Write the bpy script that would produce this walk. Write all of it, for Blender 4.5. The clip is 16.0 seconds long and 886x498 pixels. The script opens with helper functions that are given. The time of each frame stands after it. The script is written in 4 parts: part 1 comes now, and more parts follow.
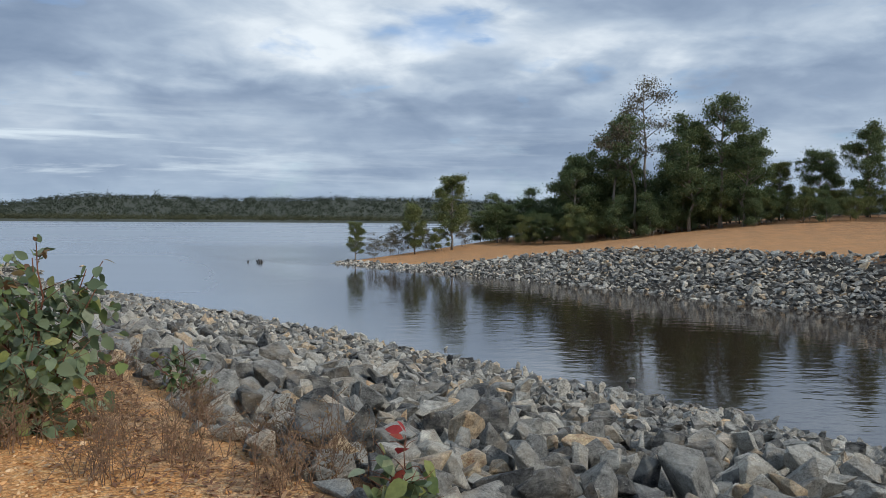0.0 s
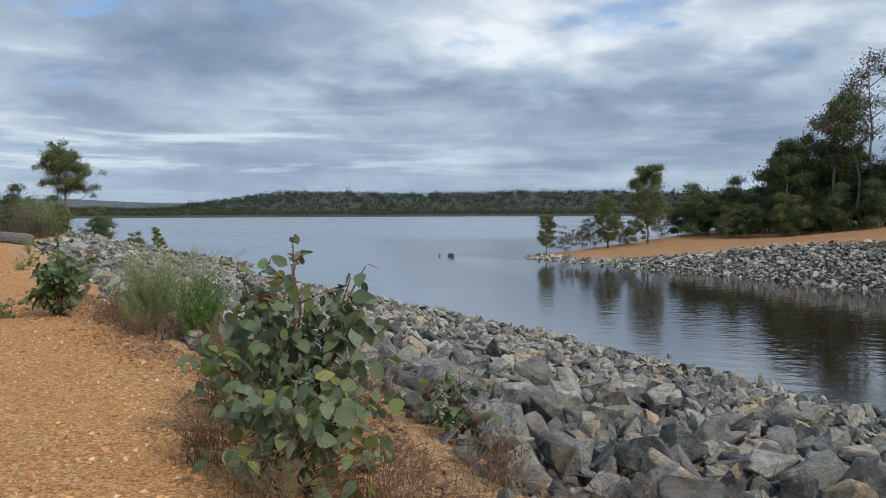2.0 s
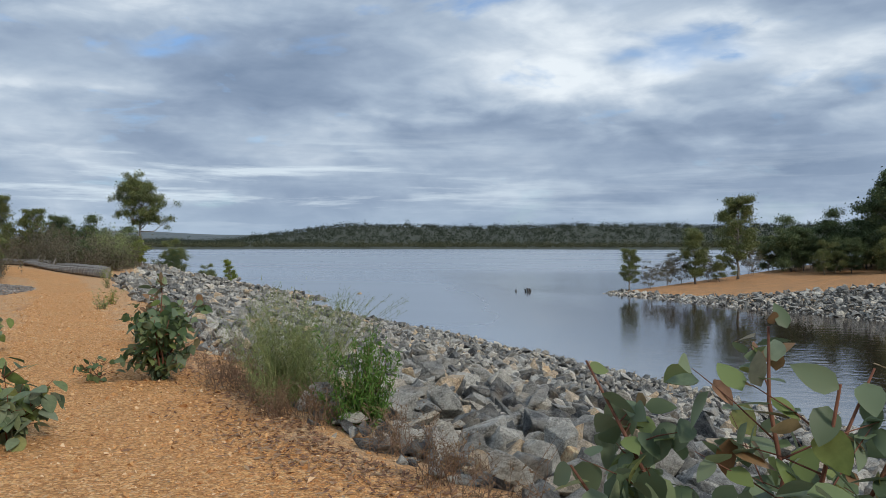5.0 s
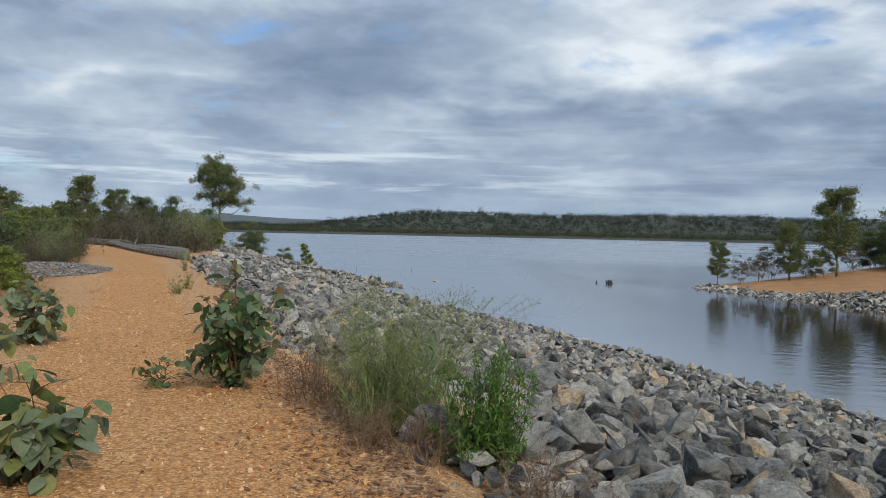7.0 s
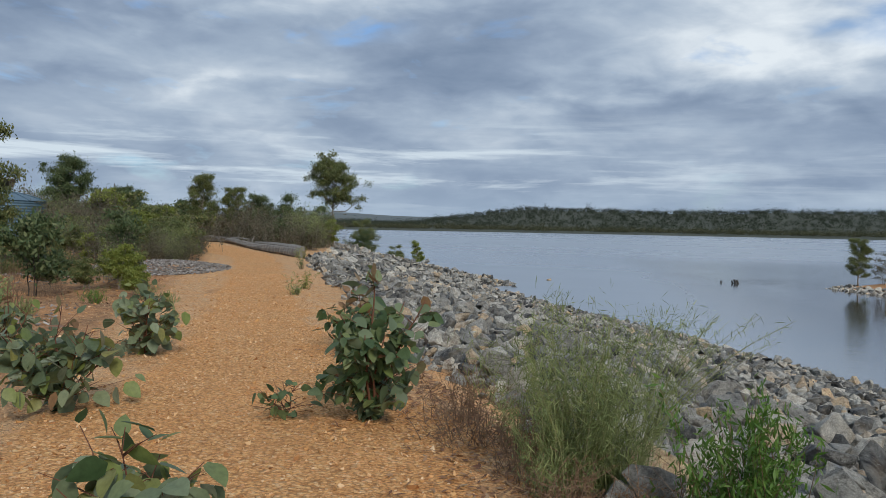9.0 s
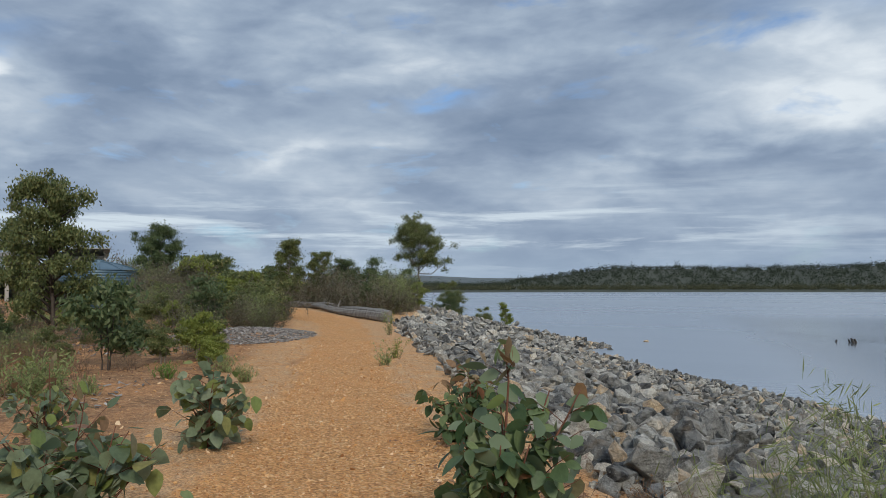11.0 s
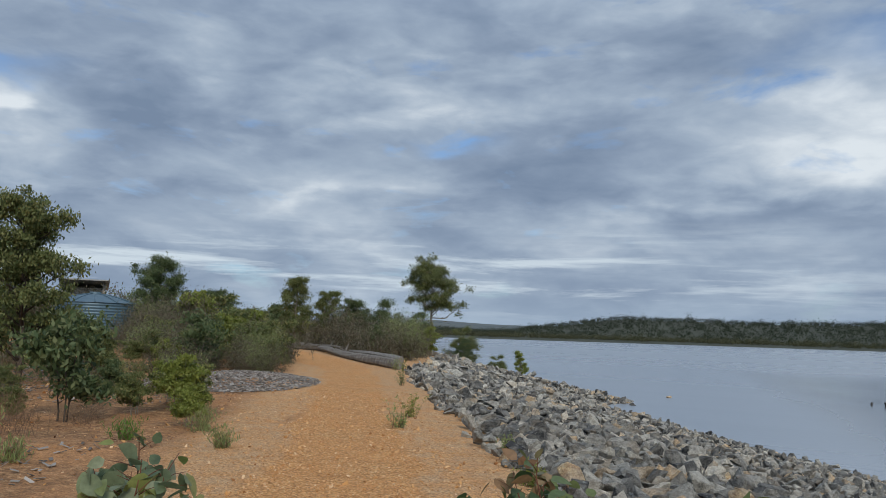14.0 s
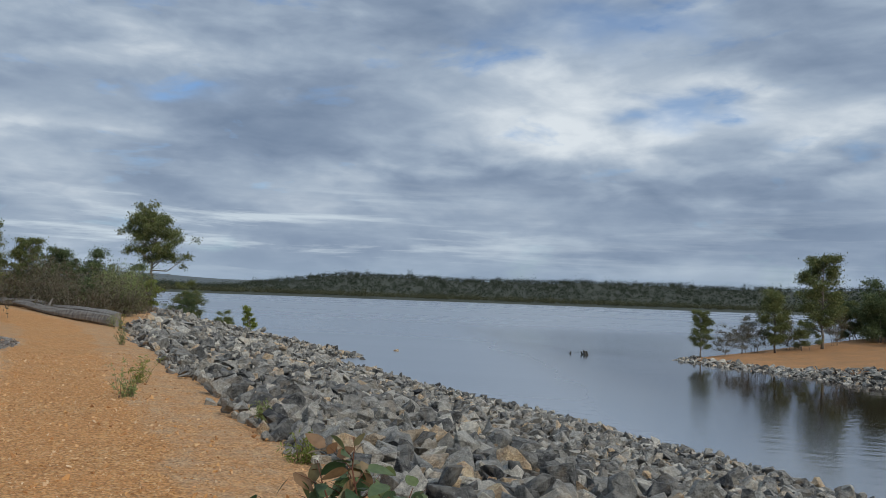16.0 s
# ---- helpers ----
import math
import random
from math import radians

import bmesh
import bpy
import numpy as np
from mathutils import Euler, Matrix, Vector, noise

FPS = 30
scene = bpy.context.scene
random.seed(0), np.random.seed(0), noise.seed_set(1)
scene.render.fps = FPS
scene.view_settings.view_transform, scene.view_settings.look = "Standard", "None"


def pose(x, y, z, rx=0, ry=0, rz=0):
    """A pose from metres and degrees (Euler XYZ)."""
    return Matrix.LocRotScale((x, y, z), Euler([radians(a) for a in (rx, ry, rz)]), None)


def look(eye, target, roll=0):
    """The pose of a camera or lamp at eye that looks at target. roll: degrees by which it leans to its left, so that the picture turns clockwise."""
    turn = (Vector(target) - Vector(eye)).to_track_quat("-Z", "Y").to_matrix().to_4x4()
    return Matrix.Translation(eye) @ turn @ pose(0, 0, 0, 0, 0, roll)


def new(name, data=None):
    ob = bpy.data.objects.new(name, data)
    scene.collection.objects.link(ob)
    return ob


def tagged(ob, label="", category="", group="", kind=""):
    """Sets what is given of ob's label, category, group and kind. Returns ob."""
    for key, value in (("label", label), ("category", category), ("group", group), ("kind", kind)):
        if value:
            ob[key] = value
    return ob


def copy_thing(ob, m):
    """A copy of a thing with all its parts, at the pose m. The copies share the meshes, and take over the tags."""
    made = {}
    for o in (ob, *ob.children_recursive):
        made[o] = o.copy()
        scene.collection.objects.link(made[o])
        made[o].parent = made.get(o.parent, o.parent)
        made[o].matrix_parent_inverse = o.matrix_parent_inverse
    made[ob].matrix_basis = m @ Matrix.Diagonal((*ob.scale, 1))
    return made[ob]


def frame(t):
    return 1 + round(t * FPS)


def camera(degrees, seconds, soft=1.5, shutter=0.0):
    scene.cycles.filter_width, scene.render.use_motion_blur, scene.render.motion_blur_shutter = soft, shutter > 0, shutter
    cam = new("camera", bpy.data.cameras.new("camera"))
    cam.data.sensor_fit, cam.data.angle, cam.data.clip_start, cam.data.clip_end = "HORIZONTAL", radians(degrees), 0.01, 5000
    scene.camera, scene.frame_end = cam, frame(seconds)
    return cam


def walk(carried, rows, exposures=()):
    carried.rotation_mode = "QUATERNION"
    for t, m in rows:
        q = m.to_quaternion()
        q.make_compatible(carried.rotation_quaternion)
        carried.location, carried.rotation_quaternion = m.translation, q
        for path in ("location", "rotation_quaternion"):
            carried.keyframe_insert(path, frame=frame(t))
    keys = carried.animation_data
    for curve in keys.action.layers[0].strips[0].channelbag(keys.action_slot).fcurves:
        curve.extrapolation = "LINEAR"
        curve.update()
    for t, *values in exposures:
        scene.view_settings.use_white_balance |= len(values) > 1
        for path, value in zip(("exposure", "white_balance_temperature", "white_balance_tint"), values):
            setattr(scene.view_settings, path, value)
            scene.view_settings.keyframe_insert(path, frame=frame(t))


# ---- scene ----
cam = camera(58.9, 16.0, 0.85)
PATH = [
    (0, (0.006, 0.808, 1.607), (0.049, 2.806, 1.532), 0.4),
    (0.5, (-0.295, 1.224, 1.617), (-0.404, 3.22, 1.548), 0.1),
    (1, (-0.566, 1.695, 1.622), (-0.79, 3.682, 1.551), -0.3),
    (1.5, (-0.838, 2.094, 1.618), (-1.159, 4.066, 1.537), -0.3),
    (2, (-1.2, 2.501, 1.604), (-1.613, 4.456, 1.511), -0.2),
    (2.5, (-1.548, 3.025, 1.6), (-2.033, 4.963, 1.506), -0.1),
    (3, (-1.915, 3.411, 1.617), (-2.448, 5.337, 1.537), -0.1),
    (3.5, (-2.297, 3.806, 1.641), (-2.85, 5.727, 1.581), -0.3),
    (4, (-2.74, 4.238, 1.659), (-3.292, 6.16, 1.627), -0.3),
    (4.2, (-2.96, 4.409, 1.642), (-3.506, 6.333, 1.618), -0.2),
    (6.3, (-4.385, 6.014, 1.639), (-5.017, 7.911, 1.633), 1.0),
    (6.5, (-4.473, 6.186, 1.631), (-5.129, 8.075, 1.618), 1.1),
    (7, (-4.743, 6.572, 1.629), (-5.472, 8.434, 1.586), 1.2),
    (7.5, (-5.046, 6.937, 1.626), (-5.859, 8.762, 1.561), 1.4),
    (8, (-5.377, 7.281, 1.633), (-6.272, 9.068, 1.557), 1.5),
    (8.2, (-5.502, 7.394, 1.637), (-6.424, 9.167, 1.559), 1.5),
    (10.3, (-6.772, 8.74, 1.567), (-7.825, 10.44, 1.6), 0.0),
    (10.5, (-6.938, 8.93, 1.563), (-8.017, 10.613, 1.617), -0.2),
    (11, (-7.282, 9.299, 1.585), (-8.434, 10.931, 1.685), -0.1),
    (11.5, (-7.563, 9.592, 1.586), (-8.782, 11.172, 1.721), 0.3),
    (12, (-7.862, 9.977, 1.592), (-9.141, 11.507, 1.747), 0.9),
    (12.5, (-8.198, 10.342, 1.602), (-9.519, 11.834, 1.77), 1.4),
    (13, (-8.499, 10.671, 1.599), (-9.825, 12.156, 1.784), 1.8),
    (13.5, (-8.807, 11.012, 1.597), (-10.087, 12.536, 1.799), 1.9),
    (14, (-9.145, 11.342, 1.618), (-10.316, 12.949, 1.831), 1.8),
    (14.5, (-9.404, 11.647, 1.616), (-10.429, 13.352, 1.824), 1.6),
    (15, (-9.674, 11.865, 1.599), (-10.547, 13.655, 1.79), 1.6),
    (15.5, (-9.962, 12.015, 1.616), (-10.688, 13.872, 1.779), 1.8),
    (16, (-10.215, 12.233, 1.587), (-10.771, 14.15, 1.71), 2.1),
]
walk(cam, [(t, look(e, g, r)) for t, e, g, r in PATH], [(0, 0.12), (3, 0.1), (7, 0.05), (11, -0.04), (12.5, 0.0), (14.5, -0.14), (16, -0.16)])

# ---- light ----
SUN_AZ, SUN_EL = 128.0, 34.0          # compass: degrees clockwise from +y
world = bpy.data.worlds.new("world")
scene.world = world
world.use_nodes = True
scene.view_settings.exposure = 0.0


class Tree:
    """Short writing for a node tree."""

    def __init__(self, tree):
        self.tree = tree
        tree.nodes.clear()

    def add(self, kind, **ins):
        n = self.tree.nodes.new(kind)
        for k, v in ins.items():
            self.put(n, k.replace("_", " "), v)
        return n

    def put(self, n, key, v):
        sock = n.inputs[int(key[1:])] if key[0] == "i" and key[1:].isdigit() else n.inputs[key]
        if isinstance(v, bpy.types.NodeSocket):
            self.tree.links.new(v, sock)
        elif isinstance(v, bpy.types.Node):
            self.tree.links.new(v.outputs[0], sock)
        else:
            sock.default_value = v

    def math(self, op, a, b=0.0, c=None, clamp=False):
        n = self.add("ShaderNodeMath", i0=a, i1=b)
        n.operation, n.use_clamp = op, clamp
        if c is not None:
            self.put(n, "i2", c)
        return n.outputs[0]

    def noise(self, vec, scale, detail=4, rough=0.55, dist=0.0):
        return self.add("ShaderNodeTexNoise", Vector=vec, Scale=scale, Detail=detail, Roughness=rough, Distortion=dist).outputs[0]

    def ramp(self, fac, *stops):
        n = self.add("ShaderNodeValToRGB", Fac=fac)
        e = n.color_ramp.elements
        while len(e) < len(stops):
            e.new(0.5)
        for el, (p, c) in zip(e, stops):
            el.position = p
            el.color = (*c, 1) if isinstance(c, tuple) else (c, c, c, 1)
        return n.outputs[0]

    def mix(self, fac, a, b, blend="MIX"):
        n = self.add("ShaderNodeMix")
        n.data_type, n.blend_type = "RGBA", blend
        self.put(n, "i0", fac)
        self.put(n, "i6", (*a, 1) if isinstance(a, tuple) else a)
        self.put(n, "i7", (*b, 1) if isinstance(b, tuple) else b)
        return n.outputs[2]


# cloud masses: bearing left of +y and elevation in degrees, half width, half height, strength
MASSES = ((7.5, 12.2, 8.5, 3.0, 1.0), (-11, 11.7, 6, 1.7, 1.1), (-2.5, 15.4, 4, 1.5, 0.9), (-28, 13.2, 8, 1.8, 1.0), (42, 10.9, 7, 1.0, 0.45), (27, 13.4, 6, 2.4, -0.55), (38.5, 13.2, 6, 2.2, -0.45),
          (69, 15.0, 5, 1.2, 0.9), (59.5, 17.6, 5, 1.2, 0.7), (40, 21, 10, 2.4, 0.45), (17, 8.2, 15, 1.3, -0.75), (-7, 6.6, 13, 1.7, -0.8), (-23, 9.4, 6, 1.0, -0.5),
          (50, 13, 8, 1.5, -0.6), (57, 8.8, 9, 1.1, -0.6), (20, 18.5, 6, 2, -0.5))
GAPS = ((0.8, 13.4, 3.2, 0.9), (4.5, 19.4, 6, 1.6), (66, 16.6, 3, 0.8), (36, 13.5, 2.5, 0.6))


def build_sky():
    w = Tree(world.node_tree)
    sky = w.add("ShaderNodeTexSky")
    sky.sky_type, sky.sun_disc, sky.dust_density = "NISHITA", False, 1.5
    sky.sun_elevation, sky.sun_rotation = radians(SUN_EL), radians(SUN_AZ)
    co = w.add("ShaderNodeTexCoord").outputs["Generated"]
    sep = w.add("ShaderNodeSeparateXYZ", Vector=co)
    # cloud lies in broad puffs, wider than high, and rises a little to one side
    plane = w.add("ShaderNodeMapping", Vector=co, Scale=(1.0, 1.0, 2.7), Rotation=(radians(4), radians(6), 0))
    big = w.noise(plane, 2.1, 3, 0.45, 0.3)
    mid = w.noise(plane, 5.2, 5, 0.48, 0.35)
    fine = w.noise(plane, 13.0, 6, 0.52, 0.3)
    d = w.math("ADD", w.math("MULTIPLY", big, 0.36), w.math("ADD", w.math("MULTIPLY", mid, 0.42), w.math("MULTIPLY", fine, 0.22)))
    # the masses and gaps have ragged edges: their bearings are stirred by noise
    az = w.math("MULTIPLY", w.math("ARCTAN2", w.math("MULTIPLY", sep.outputs[0], -1.0), sep.outputs[1]), 57.3)
    el = w.math("MULTIPLY", w.math("ARCSINE", sep.outputs[2]), 57.3)
    az = w.math("ADD", az, w.math("MULTIPLY", w.math("SUBTRACT", mid, 0.5), 16.0))
    el = w.math("ADD", el, w.math("ADD", w.math("MULTIPLY", w.math("SUBTRACT", w.noise(plane, 6.5, 5, 0.55), 0.5), 5.0), w.math("MULTIPLY", w.math("SUBTRACT", fine, 0.5), 2.5)))

    def lump(b, e, sx, sy):
        u, v = w.math("MULTIPLY_ADD", az, 1 / sx, -b / sx), w.math("MULTIPLY_ADD", el, 1 / sy, -e / sy)
        return w.math("POWER", 2.718, w.math("MULTIPLY", w.math("MULTIPLY_ADD", u, u, w.math("MULTIPLY", v, v)), -1.0))

    for b, e, sx, sy, k in MASSES:
        d = w.math("MULTIPLY_ADD", lump(b, e, sx, sy), 0.095 * k, d)
    cloud = w.ramp(d, (0.36, (0.198, 0.270, 0.389)), (0.45, (0.275, 0.355, 0.480)), (0.515, (0.361, 0.450, 0.571)), (0.575, (0.473, 0.560, 0.667)), (0.67, (0.771, 0.840, 0.899)))
    gaps = w.ramp(w.noise(plane, 8.5, 5, 0.55, 0.3), (0.60, 0.0), (0.76, 0.8))
    for b, e, sx, sy in GAPS:
        gaps = w.math("MULTIPLY_ADD", lump(b, e, sx, sy), 0.8, gaps, clamp=True)
    blue = w.mix(1.0, sky.outputs[0], (0.085, 0.11, 0.14), "MULTIPLY")
    col = w.mix(w.math("MULTIPLY", gaps, 0.8), cloud, blue)
    # layered streaks low down, bright over slate, and paler air at the skyline
    thin = w.add("ShaderNodeMapping", Vector=co, Scale=(1.9, 1.9, 24.0))
    lines = w.noise(thin, 1.7, 6, 0.6, 0.25)
    band = w.ramp(sep.outputs[2], (0.015, 0.0), (0.045, 1.0), (0.085, 1.0), (0.15, 0.0))
    left = w.ramp(w.math("DIVIDE", az, 60.0), (0.1, 0.25), (0.4, 1.0))
    col = w.mix(w.math("MULTIPLY", w.math("MULTIPLY", w.ramp(lines, (0.36, 1.0), (0.50, 0.0)), band), 0.5), col, (0.255, 0.335, 0.46))
    col = w.mix(w.math("MULTIPLY", w.math("MULTIPLY", w.ramp(lines, (0.52, 0.0), (0.64, 1.0)), w.math("MULTIPLY", band, left)), 0.9), col, (0.68, 0.78, 0.86))
    low = w.ramp(sep.outputs[2], (0.0, 1.0), (0.06, 0.0))
    col = w.mix(w.math("MULTIPLY", low, 0.6), col, (0.40, 0.51, 0.64))
    # the overcast grows brighter towards the zenith
    col = w.mix(1.0, col, w.ramp(sep.outputs[2], (0.36, 1.0), (0.70, 1.3)), "MULTIPLY")
    bg = w.add("ShaderNodeBackground", Color=col, Strength=SKY_STRENGTH)
    w.add("ShaderNodeOutputWorld", Surface=bg)


SKY_STRENGTH = 1.0
build_sky()
sun = new("sun", bpy.data.lights.new("sun", "SUN"))
sun.data.energy, sun.data.angle, sun.data.color = 2.2, radians(10), (1.0, 0.93, 0.82)
_a, _e = radians(SUN_AZ), radians(SUN_EL)
sun.matrix_world = look((0, 0, 60), (-60 * math.sin(_a) * math.cos(_e), -60 * math.cos(_a) * math.cos(_e), 60 - 60 * math.sin(_e)))


# ---- materials ----
def material(name):
    m = bpy.data.materials.new(name)
    m.use_nodes = True
    return m, Tree(m.node_tree)


def finish(w, color, rough=0.8, bump=None, strength=0.3, distance=0.02, spec=0.5, extra=None):
    b = w.add("ShaderNodeBsdfPrincipled", Base_Color=color if not isinstance(color, tuple) else (*color, 1), Roughness=rough)
    w.put(b, "Specular IOR Level", spec)
    if bump is not None:
        w.put(b, "Normal", w.add("ShaderNodeBump", Strength=strength, Distance=distance, Height=bump))
    for k, v in (extra or {}).items():
        w.put(b, k, v)
    w.add("ShaderNodeOutputMaterial", Surface=b)
    return b


def world_pos(w):
    return w.add("ShaderNodeNewGeometry").outputs["Position"]


def rock_material(name, piece):
    m, w = material(name)
    pos = world_pos(w)
    rnd = w.add("ShaderNodeObjectInfo").outputs["Random"] if piece else w.add("ShaderNodeNewGeometry").outputs["Random Per Island"]
    tone = w.ramp(rnd, (0.0, (0.042, 0.043, 0.046)), (0.22, (0.118, 0.120, 0.118)), (0.50, (0.255, 0.250, 0.230)), (0.78, (0.42, 0.405, 0.36)),
                  (0.89, (0.56, 0.52, 0.44)), (0.945, (0.43, 0.33, 0.225)), (1.0, (0.62, 0.45, 0.27)))
    # speckled grain, broad weathering and brown iron stain
    speck = w.math("ADD", w.math("MULTIPLY", w.noise(pos, 9.0, 8, 0.74), 0.55), w.math("MULTIPLY", w.noise(pos, 55.0, 4, 0.75), 0.45))
    col = w.mix(1.0, tone, w.ramp(speck, (0.36, 0.12), (0.5, 0.5), (0.64, 0.88)), "OVERLAY")
    patch = w.ramp(w.noise(pos, 4.2, 5, 0.65, 0.5), (0.44, 0.0), (0.60, 1.0))
    col = w.mix(w.math("MULTIPLY", patch, 0.45), col, (0.42, 0.41, 0.37))
    stain = w.ramp(w.noise(pos, 2.6, 4, 0.6), (0.52, 0.0), (0.68, 1.0))
    col = w.mix(w.math("MULTIPLY", stain, 0.40), col, (0.30, 0.225, 0.14))
    lich = w.ramp(w.noise(pos, 26.0, 3, 0.6), (0.62, 0.0), (0.7, 1.0))
    col = w.mix(w.math("MULTIPLY", lich, 0.4), col, (0.50, 0.51, 0.47))
    seam = w.noise(w.add("ShaderNodeMapping", Vector=pos, Scale=(1.0, 0.35, 2.2), Rotation=(0.5, 0.4, 0.3)), 7.5, 8, 0.78, 0.4)
    chip = w.add("ShaderNodeTexVoronoi", Vector=pos, Scale=11.0).outputs["Distance"]
    finish(w, col, 0.86, w.math("ADD", seam, w.math("MULTIPLY", chip, 0.45)), 1.0, 0.075, 0.25)
    return m


def soil_material():
    m, w = material("ground_soil")
    pos = world_pos(w)
    at = w.add("ShaderNodeAttribute")
    at.attribute_name = "cover"
    sep = w.add("ShaderNodeSeparateColor", Color=at.outputs["Color"])
    trail, scrub, bed_shade = sep.outputs[0], sep.outputs[1], sep.outputs[2]
    cells = w.add("ShaderNodeTexVoronoi", Vector=pos, Scale=38.0)
    cells2 = w.add("ShaderNodeTexVoronoi", Vector=pos, Scale=90.0)
    n1, n2, n3 = w.noise(pos, 0.7, 5, 0.6), w.noise(pos, 7.0, 5, 0.65), w.noise(pos, 45.0, 4, 0.7)
    grav = w.ramp(w.add("ShaderNodeSeparateColor", Color=cells.outputs["Color"]).outputs[0],
                  (0.0, (0.33, 0.15, 0.055)), (0.35, (0.60, 0.31, 0.12)), (0.75, (0.78, 0.43, 0.18)), (1.0, (0.86, 0.59, 0.33)))
    sand = w.ramp(n2, (0.3, (0.64, 0.27, 0.085)), (0.7, (0.82, 0.42, 0.165)))
    orange = w.mix(w.ramp(n1, (0.35, 0.35), (0.65, 0.85)), sand, grav)
    worn = w.ramp(w.noise(pos, 1.6, 4, 0.6), (0.45, 0.0), (0.75, 1.0))
    orange = w.mix(w.math("MULTIPLY", worn, 0.4), orange, (0.54, 0.25, 0.085))
    verge = w.ramp(n2, (0.25, (0.34, 0.20, 0.105)), (0.5, (0.64, 0.42, 0.24)), (0.75, (0.80, 0.60, 0.41)))
    palest = w.ramp(cells2.outputs["Color"], (0.0, (0.42, 0.24, 0.12)), (0.5, (0.62, 0.39, 0.21)), (1.0, (0.80, 0.61, 0.40)))
    verge = w.mix(0.55, verge, palest)
    verge = w.mix(w.ramp(w.noise(pos, 2.3, 5, 0.65), (0.36, 0.15), (0.62, 0.85)), verge, orange)
    brown = w.ramp(n2, (0.25, (0.13, 0.075, 0.045)), (0.5, (0.36, 0.195, 0.095)), (0.72, (0.62, 0.39, 0.21)))
    brown = w.mix(w.ramp(n1, (0.42, 0.0), (0.62, 0.7)), brown, (0.60, 0.30, 0.13))
    # near-black ground below the rocks: shade of their gaps put into the colour
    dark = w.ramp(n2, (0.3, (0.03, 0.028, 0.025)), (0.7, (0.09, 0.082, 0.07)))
    t2 = w.math("ADD", trail, w.math("ADD", w.math("MULTIPLY", w.math("SUBTRACT", n2, 0.5), 0.9), w.math("MULTIPLY", w.math("SUBTRACT", n1, 0.5), 0.9)))
    col = w.mix(w.ramp(t2, (0.2, 0.0), (0.75, 1.0)), verge, orange)
    s2 = w.math("ADD", scrub, w.math("MULTIPLY", w.math("SUBTRACT", n2, 0.5), 0.7))
    col = w.mix(w.ramp(s2, (0.3, 0.0), (0.75, 1.0)), col, brown)
    # dark gaps between the stones
    gap = w.ramp(w.math("ADD", cells.outputs["Distance"], w.math("MULTIPLY", w.math("SUBTRACT", n3, 0.5), 0.5)), (0.4, 1.0), (0.8, 0.55))
    col = w.mix(0.8, col, gap, "MULTIPLY")
    col = w.mix(0.55, col, w.ramp(w.noise(pos, 16.0, 5, 0.7), (0.32, 0.3), (0.68, 0.72)), "OVERLAY")
    col = w.mix(bed_shade, col, dark)
    h = w.math("ADD", w.math("MULTIPLY", cells.outputs["Distance"], -0.7), w.math("ADD", w.math("MULTIPLY", cells2.outputs["Distance"], -0.3), w.math("MULTIPLY", n3, 0.5)))
    finish(w, col, 0.92, h, 0.9, 0.03, 0.25)
    return m


def water_material():
    m, w = material("lake_water")
    pos = world_pos(w)
    mp = w.add("ShaderNodeMapping", Vector=pos, Scale=(0.55, 1.0, 1.0), Rotation=(0, 0, radians(10)))
    rip = w.noise(mp, 1.7, 3, 0.5, 0.2)
    small = w.noise(mp, 6.0, 2, 0.5)
    # the open lake is ruffled by the wind, the sheltered inlet is calm
    sep = w.add("ShaderNodeSeparateXYZ", Vector=pos)
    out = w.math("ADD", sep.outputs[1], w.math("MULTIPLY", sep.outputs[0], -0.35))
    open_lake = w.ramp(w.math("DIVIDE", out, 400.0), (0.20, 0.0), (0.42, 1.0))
    streak = w.add("ShaderNodeMapping", Vector=pos, Scale=(0.003, 0.02, 1.0))
    slick = w.ramp(w.noise(streak, 1.0, 4, 0.6), (0.40, 0.55), (0.60, 1.0))
    calm = w.ramp(w.noise(pos, 0.045, 3, 0.5), (0.42, 0.3), (0.62, 1.0))
    h = w.math("ADD", rip, w.math("MULTIPLY", small, 0.25))
    near = w.math("SUBTRACT", 1.0, w.ramp(w.math("DIVIDE", out, 400.0), (0.20, 0.0), (0.40, 0.85)))
    # off the near bank, not the inlet behind the spit: wind, and painted sky sheen
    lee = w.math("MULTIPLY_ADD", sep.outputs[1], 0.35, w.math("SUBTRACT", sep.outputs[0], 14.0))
    wind_and_sheen = w.math("MAXIMUM", open_lake, w.ramp(w.math("DIVIDE", w.math("ADD", lee, 40.0), 60.0), (0.48, 1.0), (0.68, 0.0)))
    rough = w.math("ADD", 0.045, w.math("MULTIPLY", w.math("MULTIPLY", wind_and_sheen, slick), 0.30))
    # outside the inlet, reflected sky brightness is put into this blue-grey
    body_and_sheen = w.mix(wind_and_sheen, (0.030, 0.020, 0.014), (0.22, 0.26, 0.31))
    b = finish(w, body_and_sheen, rough, w.math("MULTIPLY", w.math("MULTIPLY", h, calm), near), 0.15, 0.13, 0.5)
    w.put(b, "IOR", 3.6)
    return m


